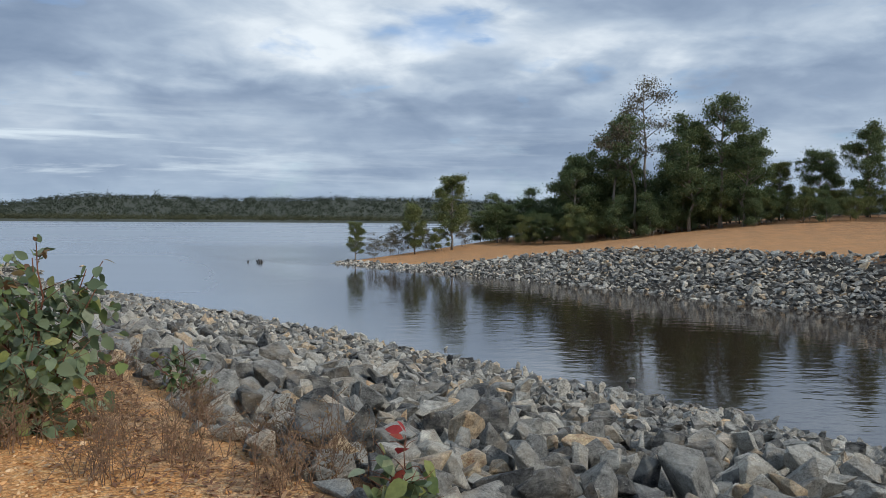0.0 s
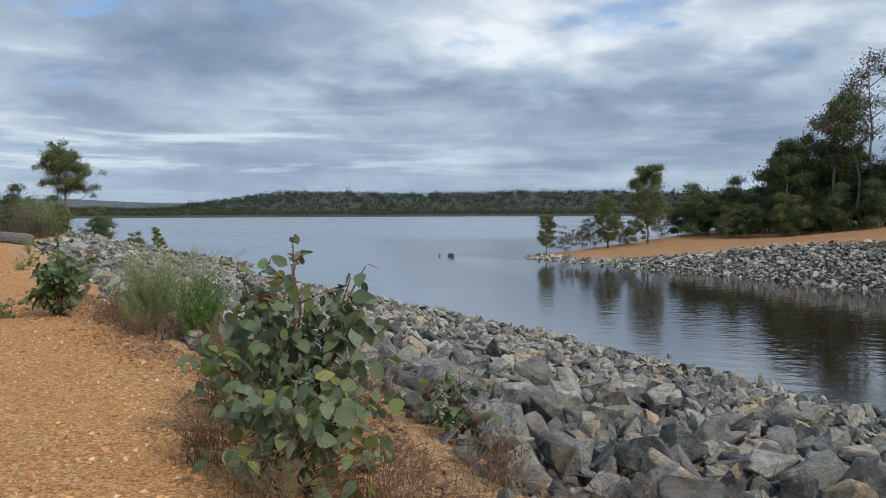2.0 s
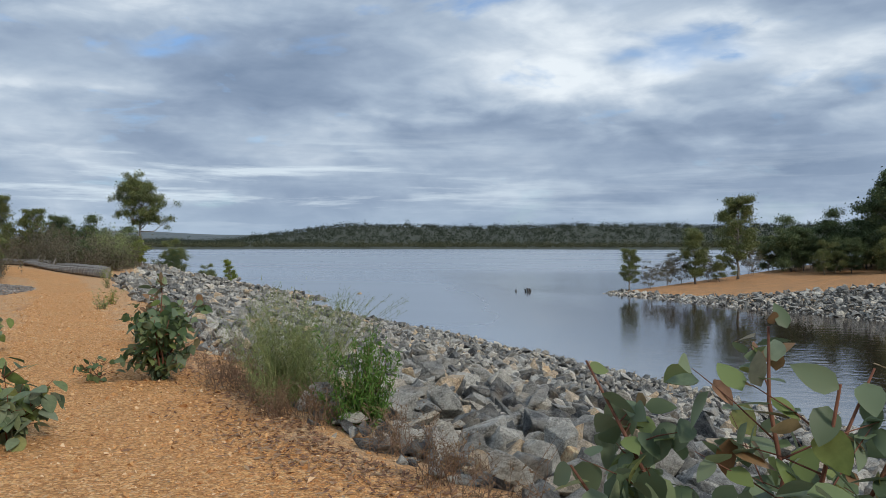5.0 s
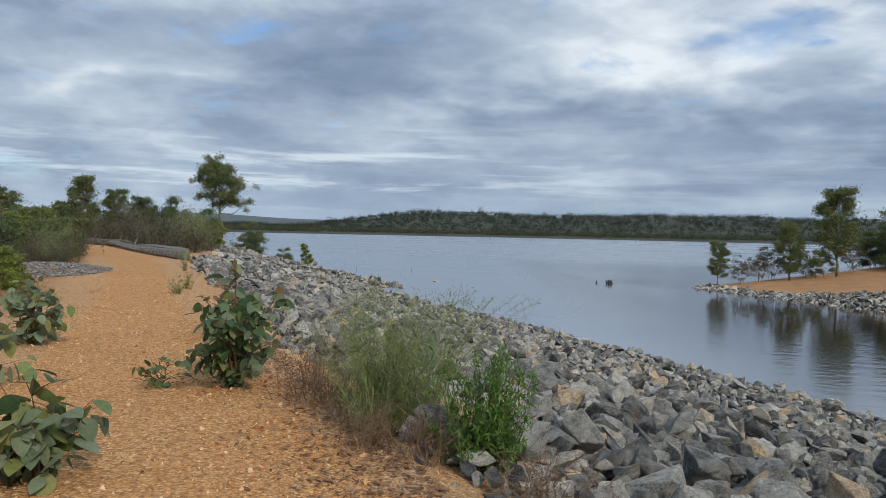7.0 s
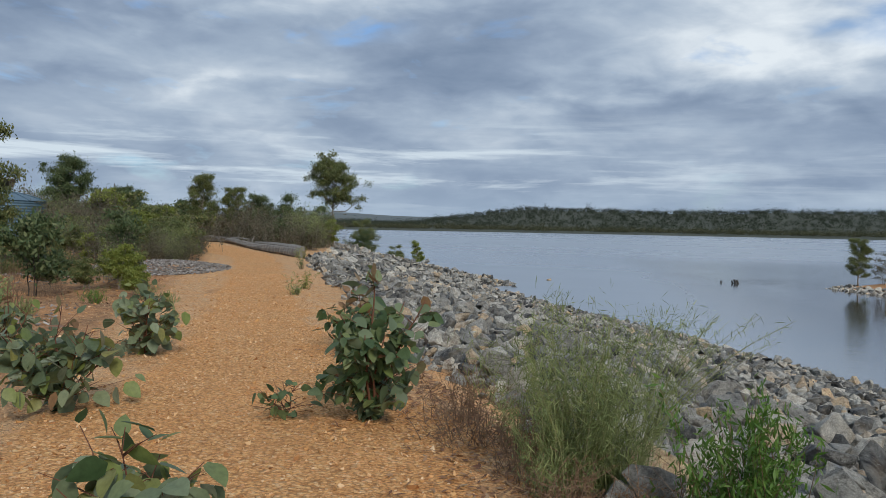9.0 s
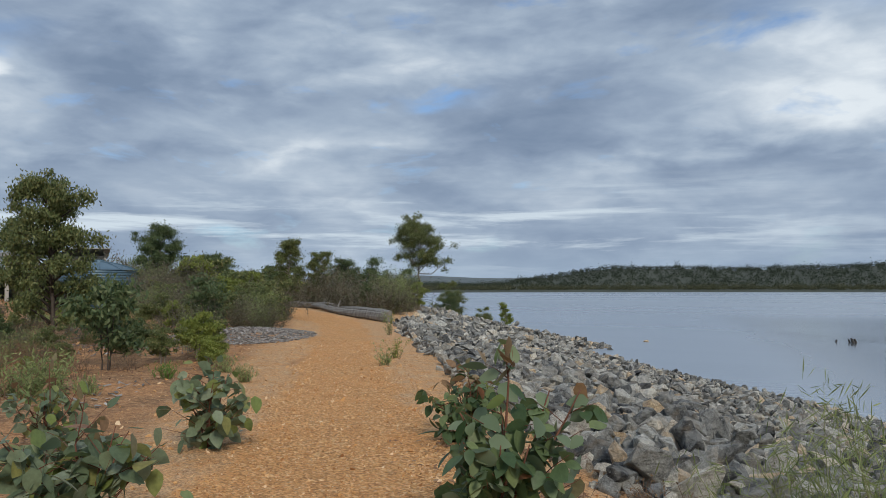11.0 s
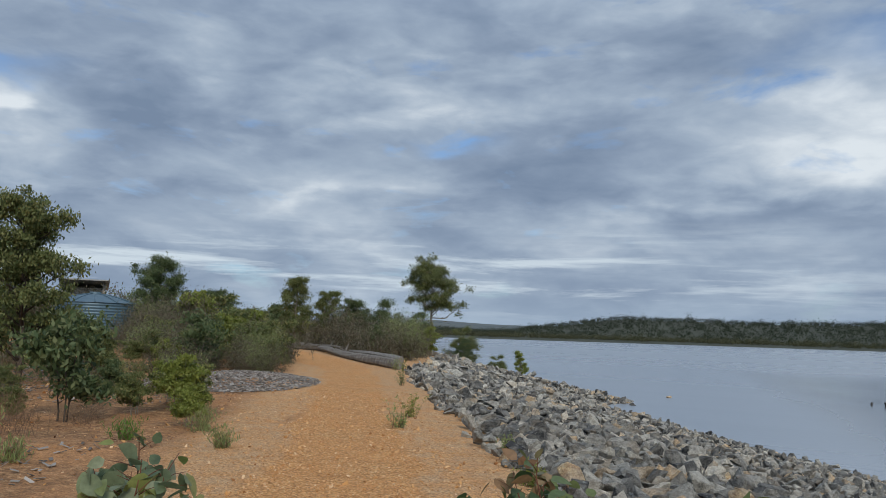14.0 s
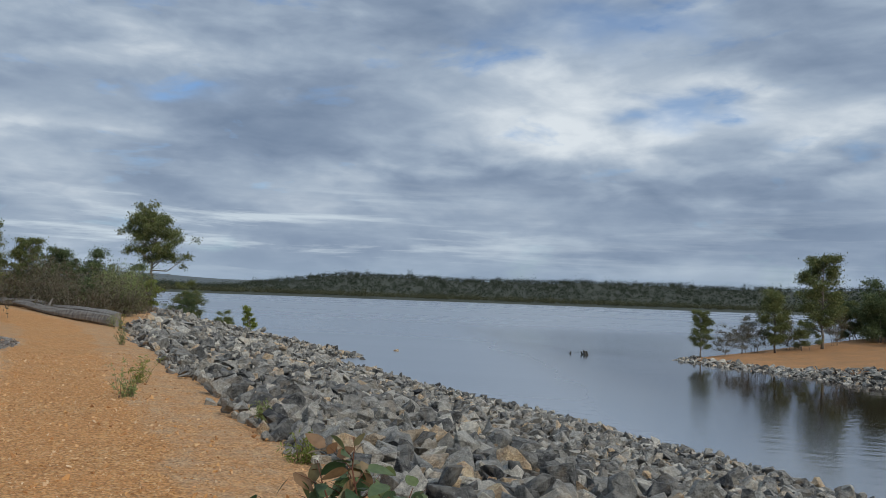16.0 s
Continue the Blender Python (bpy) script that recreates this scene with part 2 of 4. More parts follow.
def leaf_material(name, cols, rough=0.5, piece=True, trans=0.32, spec=0.35):
    m, w = material(name)
    rnd = w.add("ShaderNodeObjectInfo").outputs["Random"] if piece else w.add("ShaderNodeNewGeometry").outputs["Random Per Island"]
    k = len(cols) - 1
    col = w.ramp(rnd, *[(i / k, c) for i, c in enumerate(cols)])
    pos = world_pos(w)
    col = w.mix(0.55, col, w.ramp(w.noise(pos, 30.0 if piece else 1.1, 4, 0.6), (0.3, 0.34), (0.7, 0.66)), "OVERLAY")
    b = w.add("ShaderNodeBsdfPrincipled", Base_Color=col, Roughness=rough)
    w.put(b, "Specular IOR Level", spec)
    tr = w.add("ShaderNodeBsdfTranslucent", Color=col)
    mx = w.add("ShaderNodeMixShader", i0=trans, i1=b, i2=tr)
    w.add("ShaderNodeOutputMaterial", Surface=mx)
    return m


def bark_material(name, a, b, scale=6.0):
    m, w = material(name)
    pos = w.add("ShaderNodeMapping", Vector=world_pos(w), Scale=(1, 1, 0.25))
    n = w.noise(pos, scale, 6, 0.65)
    finish(w, w.ramp(n, (0.3, a), (0.7, b)), 0.85, n, 0.5, 0.03, 0.3)
    return m


def grain_material(name, a, b, scale, rough=0.7, metallic=0.0, bump=0.15):
    m, w = material(name)
    pos = world_pos(w)
    n = w.math("ADD", w.math("MULTIPLY", w.noise(pos, scale, 5, 0.6), 0.6), w.math("MULTIPLY", w.noise(pos, scale * 0.13, 3, 0.5), 0.4))
    finish(w, w.ramp(n, (0.35, a), (0.65, b)), rough, n, bump, 0.02, 0.4, {"Metallic": metallic})
    return m


def chips_material():
    m, w = material("mulch_chips")
    rnd = w.add("ShaderNodeNewGeometry").outputs["Random Per Island"]
    col = w.ramp(rnd, (0.0, (0.10, 0.085, 0.075)), (0.5, (0.25, 0.23, 0.21)), (1.0, (0.42, 0.39, 0.36)))
    finish(w, col, 0.9, w.noise(world_pos(w), 60.0, 3), 0.3, 0.01, 0.2)
    return m


def pebble_material():
    m, w = material("pebbles")
    rnd = w.add("ShaderNodeNewGeometry").outputs["Random Per Island"]
    col = w.ramp(rnd, (0.0, (0.33, 0.15, 0.06)), (0.4, (0.58, 0.32, 0.13)), (0.75, (0.68, 0.41, 0.20)), (1.0, (0.74, 0.54, 0.34)))
    finish(w, col, 0.9, w.noise(world_pos(w), 80.0, 3), 0.3, 0.01, 0.2)
    return m


M_SOIL, M_WATER = soil_material(), water_material()
M_ROCK, M_ROCKS = rock_material("rock_piece", True), rock_material("rock_heap", False)
M_CHIPS, M_PEB = chips_material(), pebble_material()
M_BARK = bark_material("bark_grey", (0.10, 0.085, 0.07), (0.30, 0.27, 0.23))
M_BARKD = bark_material("bark_dark", (0.045, 0.035, 0.028), (0.13, 0.105, 0.085))
M_LOG = bark_material("weathered_log", (0.075, 0.07, 0.064), (0.30, 0.28, 0.255), 9.0)
M_STEM = bark_material("stem_red", (0.10, 0.04, 0.025), (0.22, 0.10, 0.06), 20.0)
M_STEMG = bark_material("stem_green", (0.16, 0.17, 0.07), (0.30, 0.30, 0.15), 20.0)
M_TWIG = bark_material("dry_twig", (0.11, 0.065, 0.04), (0.27, 0.17, 0.11), 20.0)
M_LEAF = leaf_material("leaf_bluegreen", [(0.100, 0.140, 0.075), (0.150, 0.200, 0.110), (0.200, 0.250, 0.150), (0.250, 0.285, 0.190), (0.180, 0.235, 0.065), (0.300, 0.290, 0.105)])
M_LEAFD = leaf_material("leaf_green", [(0.050, 0.090, 0.035), (0.085, 0.135, 0.055), (0.130, 0.180, 0.080), (0.180, 0.225, 0.085)])
M_LEAFR = leaf_material("leaf_bronze", [(0.220, 0.120, 0.060), (0.270, 0.170, 0.085), (0.200, 0.190, 0.100), (0.320, 0.150, 0.080)])
M_RED = leaf_material("leaf_red", [(0.30, 0.03, 0.03), (0.42, 0.05, 0.045), (0.25, 0.08, 0.05)])
M_CROWN = leaf_material("crown_olive", [(0.075, 0.105, 0.038), (0.125, 0.155, 0.055), (0.175, 0.200, 0.075), (0.245, 0.240, 0.095)], 0.6, False)
M_CROWND = leaf_material("crown_dark", [(0.050, 0.085, 0.038), (0.085, 0.125, 0.052), (0.120, 0.160, 0.068), (0.165, 0.190, 0.085)], 0.6, False)
M_CROWNY = leaf_material("crown_yellowgreen", [(0.130, 0.170, 0.035), (0.200, 0.240, 0.050), (0.270, 0.290, 0.075)], 0.6, False)
M_CROWNR = leaf_material("crown_grey_brown", [(0.108, 0.084, 0.060), (0.144, 0.120, 0.078), (0.090, 0.102, 0.054), (0.180, 0.144, 0.096)], 0.65, False)
M_FINE = leaf_material("fine_leaf", [(0.144, 0.188, 0.069), (0.225, 0.275, 0.100), (0.319, 0.356, 0.144)], 0.6, False)
M_BRIGHT = leaf_material("bright_leaf", [(0.06, 0.14, 0.02), (0.10, 0.20, 0.035), (0.15, 0.25, 0.05)], 0.5, False)
M_DRY = leaf_material("dry_grass", [(0.16, 0.10, 0.055), (0.24, 0.16, 0.085), (0.30, 0.22, 0.12)], 0.8, False)
M_LITTER = leaf_material("leaf_litter", [(0.13, 0.06, 0.035), (0.22, 0.11, 0.06), (0.30, 0.17, 0.09), (0.36, 0.25, 0.15)], 0.8, False, 0.1)
# hill forest is greyed: haze of distance put into its leaf colours
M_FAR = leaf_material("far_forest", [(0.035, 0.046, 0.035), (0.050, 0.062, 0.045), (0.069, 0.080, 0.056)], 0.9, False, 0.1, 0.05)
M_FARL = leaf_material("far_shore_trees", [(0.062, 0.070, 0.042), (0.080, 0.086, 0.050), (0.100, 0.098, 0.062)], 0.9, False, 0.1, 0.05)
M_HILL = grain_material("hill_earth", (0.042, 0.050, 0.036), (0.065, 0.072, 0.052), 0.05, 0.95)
# aerial haze is painted into the ridge as a blue-grey base colour
M_FARHILL = grain_material("haze_tinted_hill", (0.085, 0.105, 0.115), (0.13, 0.15, 0.145), 0.006, 0.95)
M_ROOF = grain_material("roof_steel", (0.20, 0.21, 0.215), (0.30, 0.31, 0.315), 3.0, 0.5, 0.3)
M_TANK = grain_material("tank_blue_steel", (0.07, 0.125, 0.17), (0.11, 0.18, 0.23), 2.0, 0.45, 0.2)
M_POST = grain_material("post_timber", (0.28, 0.26, 0.23), (0.42, 0.40, 0.36), 12.0, 0.8)
M_BOARD = grain_material("pale_wall_board", (0.36, 0.35, 0.32), (0.48, 0.46, 0.42), 4.0, 0.8)
M_DARK = grain_material("shelter_dark", (0.05, 0.05, 0.052), (0.09, 0.09, 0.09), 8.0, 0.8)
M_WET = grain_material("wet_timber", (0.018, 0.016, 0.014), (0.05, 0.045, 0.04), 14.0, 0.5)


# ---- helpers for meshes ----
class Geo:
    """Collects vertices and faces of one mesh."""

    def __init__(self):
        self.v, self.f, self.count = [], [], 0

    def add(self, verts, faces):
        verts = np.asarray(verts, float)
        self.f += [tuple(int(i) + self.count for i in f) for f in faces]
        self.v.append(verts)
        self.count += len(verts)

    def tube(self, pts, radii, sides=6, cap=True):
        pts = [Vector(p) for p in pts]
        rings, ref = [], Vector((0.31, 0.87, 0.38))
        for i, p in enumerate(pts):
            d = (pts[min(i + 1, len(pts) - 1)] - pts[max(i - 1, 0)]).normalized()
            a = d.cross(ref).normalized()
            b = d.cross(a)
            rings += [p + radii[i] * (math.cos(2 * math.pi * k / sides) * a + math.sin(2 * math.pi * k / sides) * b) for k in range(sides)]
        f = [(i * sides + k, i * sides + (k + 1) % sides, (i + 1) * sides + (k + 1) % sides, (i + 1) * sides + k)
             for i in range(len(pts) - 1) for k in range(sides)]
        if cap:
            f += [tuple(range(sides - 1, -1, -1)), tuple(range((len(pts) - 1) * sides, len(pts) * sides))]
        self.add([tuple(r) for r in rings], f)

    def box(self, lo, hi, m=None):
        c = [Vector((x, y, z)) for x in (lo[0], hi[0]) for y in (lo[1], hi[1]) for z in (lo[2], hi[2])]
        c = [m @ p for p in c] if m else c
        self.add([tuple(p) for p in c], [(0, 1, 3, 2), (4, 6, 7, 5), (0, 4, 5, 1), (2, 3, 7, 6), (0, 2, 6, 4), (1, 5, 7, 3)])

    def leaves(self, rng, centres, size, flat=0.0, narrow=0.45):
        """Small pointed leaves of random turn round the given centres."""
        n = len(centres)
        if not n:
            return
        d = rng.normal(size=(n, 3))
        d[:, 2] -= flat
        d /= np.linalg.norm(d, axis=1)[:, None]
        e = np.cross(d, rng.normal(size=(n, 3)))
        e /= np.linalg.norm(e, axis=1)[:, None] + 1e-9
        s = size * rng.uniform(0.6, 1.35, (n, 1))
        c = np.asarray(centres)
        q = np.stack([c - d * s * 0.5, c + e * s * narrow * 0.5 + d * s * 0.02, c + d * s * 0.5, c - e * s * narrow * 0.5 + d * s * 0.02], 1)
        k = self.count + 4 * np.arange(n)
        self.f += [(a, a + 1, a + 2, a + 3) for a in k.tolist()]
        self.v.append(q.reshape(-1, 3))
        self.count += 4 * n

    def mesh(self, name, mat, smooth=False):
        me = bpy.data.meshes.new(name)
        me.from_pydata(np.concatenate(self.v).tolist(), [], self.f)
        me.materials.append(mat)
        if smooth:
            me.polygons.foreach_set("use_smooth", [True] * len(me.polygons))
        me.update()
        return me


def part(name, geo, mat, parent=None, label="", smooth=False, kind=""):
    ob = new(name, geo.mesh(name, mat, smooth) if isinstance(geo, Geo) else geo)
    if parent is not None:
        ob.parent = parent
    return tagged(ob, label, kind=kind)


def thing(name, label, category, group="", at=(0, 0, 0), turn=0.0, size=1.0):
    ob = new(name)
    ob.empty_display_size = 0.2
    ob.matrix_world = pose(*at, 0, 0, turn) @ Matrix.Diagonal((size, size, size, 1))
    return tagged(ob, label, category, group)


# ---- the lie of the land ----
WATER = -3.02
DU, DN = (-0.675, 0.738), (0.738, 0.675)      # along the trail, and across it to the lake


def un(x, y):
    return x * DU[0] + y * DU[1], x * DN[0] + y * DN[1]


def xy(u, n):
    return u * DU[0] + n * DN[0], u * DU[1] + n * DN[1]


def smooth(a, b, x):
    t = np.clip((x - a) / (b - a), 0, 1)
    return t * t * (3 - 2 * t)


def wave(x, y, f, seed=0.0):
    return (np.sin(x * f + seed * 1.7 + 1.3 * np.sin(y * f * 0.7 + seed)) * np.sin(y * f * 0.9 + seed * 2.3 + 1.1 * np.sin(x * f * 0.6 - seed)))


def crest(u):
    """Across-distance of the upper edge of the rock bank."""
    return 2.95 + 0.45 * smooth(14, 8, u) + 0.45 * np.exp(-((u - 9.5) / 1.6) ** 2) + 5.0 * smooth(42, 78, u) + 0.12 * np.sin(u * 0.9)


def shore(u):
    spur = 3.4 * np.exp(-((u - 71.5) / 2.6) ** 2) - 1.3 * np.exp(-((u - 61.5) / 4.0) ** 2)
    return 17.6 + 1.1 * smooth(5, 34, u) - 0.7 * smooth(38, 52, u) + spur + 0.2 * np.sin(u * 0.8) - 2.0 * smooth(70, 86, u) - 1.1 * np.maximum(u - 87, 0)


def trail_mid(u):
    return 0.88 - 0.02 * np.maximum(np.minimum(u, 74) - 44, 0) ** 2


def near_height(u, n):
    x, y = u * DU[0] + n * DN[0], u * DU[1] + n * DN[1]
    c, s = crest(u), shore(u)
    top = -0.06 - 0.25 * smooth(60, 80, u)
    t = (n - c) / np.maximum(s - c, 1.0)
    bank = top + (WATER - top) * np.minimum(t, 1.6)
    left = 0.045 * wave(x, y, 1.1, 2) + 0.10 * wave(x, y, 0.33, 5)
    left = left * smooth(-0.4, -2.5, n - trail_mid(u) + 0.6)
    rise = 0.42 * smooth(44, 60, u) * smooth(5, -2, n) + 0.75 * smooth(-6, -26, n) * smooth(18, 44, u)
    mound = 0.24 * np.exp(-(((u - 38.6) / 3.8) ** 2 + ((n + 2.6) / 2.0) ** 2) ** 1.6)
    rut = -0.07 * np.exp(-((u - 29.5) / 1.6) ** 2 - ((n + 0.15 - 0.12 * (u - 29.5)) / 0.22) ** 2)
    edge = -0.06 * smooth(1.9, 3.0, n - trail_mid(u) + 0.88)
    land = left + rut + rise + mound + edge + 0.012 * wave(x, y, 3.1, 1)
    return np.where(n > c, np.maximum(bank + (rise + edge + 0.06) * smooth(2, 0, n - c), -7.0), land + top * smooth(60, 80, u))


FQ, FD, FN = (22.6, 38.6), (-0.577, 0.816), (0.816, 0.577)     # far bank: a point, along, and inland


def mv(x, y):
    return (x - FQ[0]) * FN[0] + (y - FQ[1]) * FN[1], (x - FQ[0]) * FD[0] + (y - FQ[1]) * FD[1]


def far_crest(v):
    return WATER + 0.15 + 2.45 * smooth(47, 20, v)


def far_height(x, y):
    m, v = mv(x, y)
    m = m + 0.5 * wave(x, y, 0.21, 3) - 0.9 * smooth(40, 20, np.abs(v - 22) + 20)
    c = far_crest(v)
    run = 1.2 + 6.3 * smooth(50, 24, v)
    up = np.where(m < run, WATER + (c - WATER) * m / run, c + (0.095 - 0.028 * smooth(40, 15, v)) * np.minimum(m - run, 42) + 0.15 * wave(x, y, 0.12, 4) * smooth(run, run + 8, m))
    back = WATER + (54.5 + 0.42 * np.maximum(m, 0) - v) * 0.28
    return np.maximum(np.minimum(up, back), -7.0)


def height(x, y):
    x, y = np.asarray(x, float), np.asarray(y, float)
    u, n = un(x, y)
    return np.maximum(near_height(u, n), far_height(x, y))


def ground_z(x, y):
    return float(height(x, y))


def spaced(lo, hi, step, far, grow=1.22):
    a = list(np.arange(lo, hi + step / 2, step))
    s, p = step, a[-1]
    while p < far:
        s *= grow
        p += s
        a.append(p)
    s, p = step, a[0]
    while p > -far:
        s *= grow
        p -= s
        a.insert(0, p)
    return np.array(a)


def build_ground():
    us = spaced(-6, 62, 0.3, 4200)
    ns = np.array(sorted(set(np.round(np.concatenate([spaced(-10, 5, 0.2, 4200), np.arange(5.4, 62, 0.9), np.arange(-40, -10, 1.0)]), 3))))
    U, N = np.meshgrid(us, ns, indexing="ij")
    X, Y = U * DU[0] + N * DN[0], U * DU[1] + N * DN[1]
    Z = height(X, Y)
    me = bpy.data.meshes.new("ground")
    nu, nn = U.shape
    idx = np.arange(nu * nn).reshape(nu, nn)
    quads = np.stack([idx[:-1, :-1], idx[:-1, 1:], idx[1:, 1:], idx[1:, :-1]], -1).reshape(-1, 4)
    me.from_pydata(np.stack([X, Y, Z], -1).reshape(-1, 3).tolist(), [], quads[:, ::-1].tolist())
    me.polygons.foreach_set("use_smooth", [True] * len(me.polygons))
    d = np.abs(N - trail_mid(U)) / np.sqrt(1 + (0.04 * np.maximum(U - 44, 0)) ** 2) / (1 + 0.7 * smooth(42, 54, U) + 1.1 * smooth(22, 13, U))
    d = d + 0.16 * wave(U, N, 0.9, 6) + 0.12 * wave(U, N, 2.7, 3)
    trail = smooth(1.0, 0.74, d) * (U < 74)
    m, v = mv(X, Y)
    far = (m > 0) & (N > 20)
    scrub = smooth(1.2, 3.2, trail_mid(U) - N) * (1 - trail)
    scrub = np.where(far, 0.60 + 0.4 * smooth(26, 40, m), scrub)
    # the rut takes the brown earth as well: shade of its hollow painted in
    scrub = np.maximum(scrub, 0.75 * np.exp(-((U - 29.5) / 1.5) ** 2 - ((N + 0.15 - 0.12 * (U - 29.5)) / 0.2) ** 2))
    trail = np.where(far, 0.5, trail)
    # mask of the rock banks' ground, painted dark as shade between rocks
    bed_shade = np.where(far, (Z < far_crest(v) - 0.15) * 1.0, smooth(0.1, 0.9, N - crest(U)) * (1 - smooth(66, 74, U) * smooth(-1.2, -0.5, Z)))
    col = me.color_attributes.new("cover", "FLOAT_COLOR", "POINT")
    col.data.foreach_set("color", np.stack([trail, scrub, bed_shade, np.ones_like(bed_shade)], -1).reshape(-1))
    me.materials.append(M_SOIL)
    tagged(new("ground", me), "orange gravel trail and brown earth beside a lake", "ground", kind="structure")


def build_water():
    g = Geo()
    R = 4500
    g.add([(-R, -R, WATER), (R, -R, WATER), (R, R, WATER), (-R, R, WATER)], [(0, 1, 2, 3)])
    part("water", g, M_WATER, None, "calm dark lake water mirroring the cloudy sky, brightness painted in offshore", kind="structure")["category"] = "lake"


build_ground()
build_water()


# ---- far shore and hills ----
def polar(az, r):
    return -r * math.sin(radians(az)), r * math.cos(radians(az))


def hill_top(az):
    return 6 + 23.5 * float(smooth(34, 22, az)) + 1.6 * math.sin(az * 0.35) + 0.8 * math.sin(az * 1.1 + 1)


def hill_height(az, r):
    return WATER - 0.6 + 3.2 * float(smooth(880, 915, r)) + hill_top(az) * float(smooth(930, 1220, r))


def build_hills():
    rs = [870, 890, 905, 920, 950, 990, 1040, 1100, 1160, 1230, 1330, 1500]
    azs = np.arange(-62, 92, 1.0)
    g = Geo()
    v = [(*polar(a, r), hill_height(a, r)) for a in azs for r in rs]
    k = len(rs)
    g.add(v, [(i * k + j, (i + 1) * k + j, (i + 1) * k + j + 1, i * k + j + 1) for i in range(len(azs) - 1) for j in range(k - 1)])
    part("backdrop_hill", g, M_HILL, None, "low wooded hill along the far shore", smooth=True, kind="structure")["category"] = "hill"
    g = Geo()
    azs = np.arange(-62, 92, 0.5)
    v = []
    for a in azs:
        top = 46 + 11 * math.sin(a * 0.19 + 0.6) + 4 * math.sin(a * 0.53)
        for r, z in ((2500, -8), (2700, 8), (3100, top * 0.6), (3500, top), (4000, top * 0.8)):
            v.append((*polar(a, r), z))
    g.add(v, [(i * 5 + j, (i + 1) * 5 + j, (i + 1) * 5 + j + 1, i * 5 + j + 1) for i in range(len(azs) - 1) for j in range(4)])
    part("backdrop_ridge", g, M_FARHILL, None, "skyline ridge tinted hazy blue", smooth=True, kind="structure")["category"] = "hill"


def build_far_forest():
    rng = np.random.default_rng(11)
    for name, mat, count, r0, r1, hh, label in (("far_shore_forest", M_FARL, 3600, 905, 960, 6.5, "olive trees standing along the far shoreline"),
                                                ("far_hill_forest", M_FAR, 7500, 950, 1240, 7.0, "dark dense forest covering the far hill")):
        g, cs = Geo(), []
        for _ in range(count):
            az, r = rng.uniform(-48, 78), r0 + (r1 - r0) * rng.random() ** 0.8
            x, y = polar(az, r)
            z = hill_height(az, r) - 0.3
            tall = rng.random() < 0.07
            hgt = hh * rng.uniform(0.55, 1.15) * (1.6 if tall else 1)
            wid = hgt * (rng.uniform(0.16, 0.26) if tall else rng.uniform(0.34, 0.6))
            k = 27
            c = rng.normal(size=(k, 3)) * (wid * 0.75, wid * 0.75, hgt * 0.27) + (x, y, z + hgt * 0.42)
            cs.append(c)
        g.leaves(rng, np.concatenate(cs), hh * 0.21, 0.0, 0.75)
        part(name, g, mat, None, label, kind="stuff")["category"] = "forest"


build_hills()
build_far_forest()


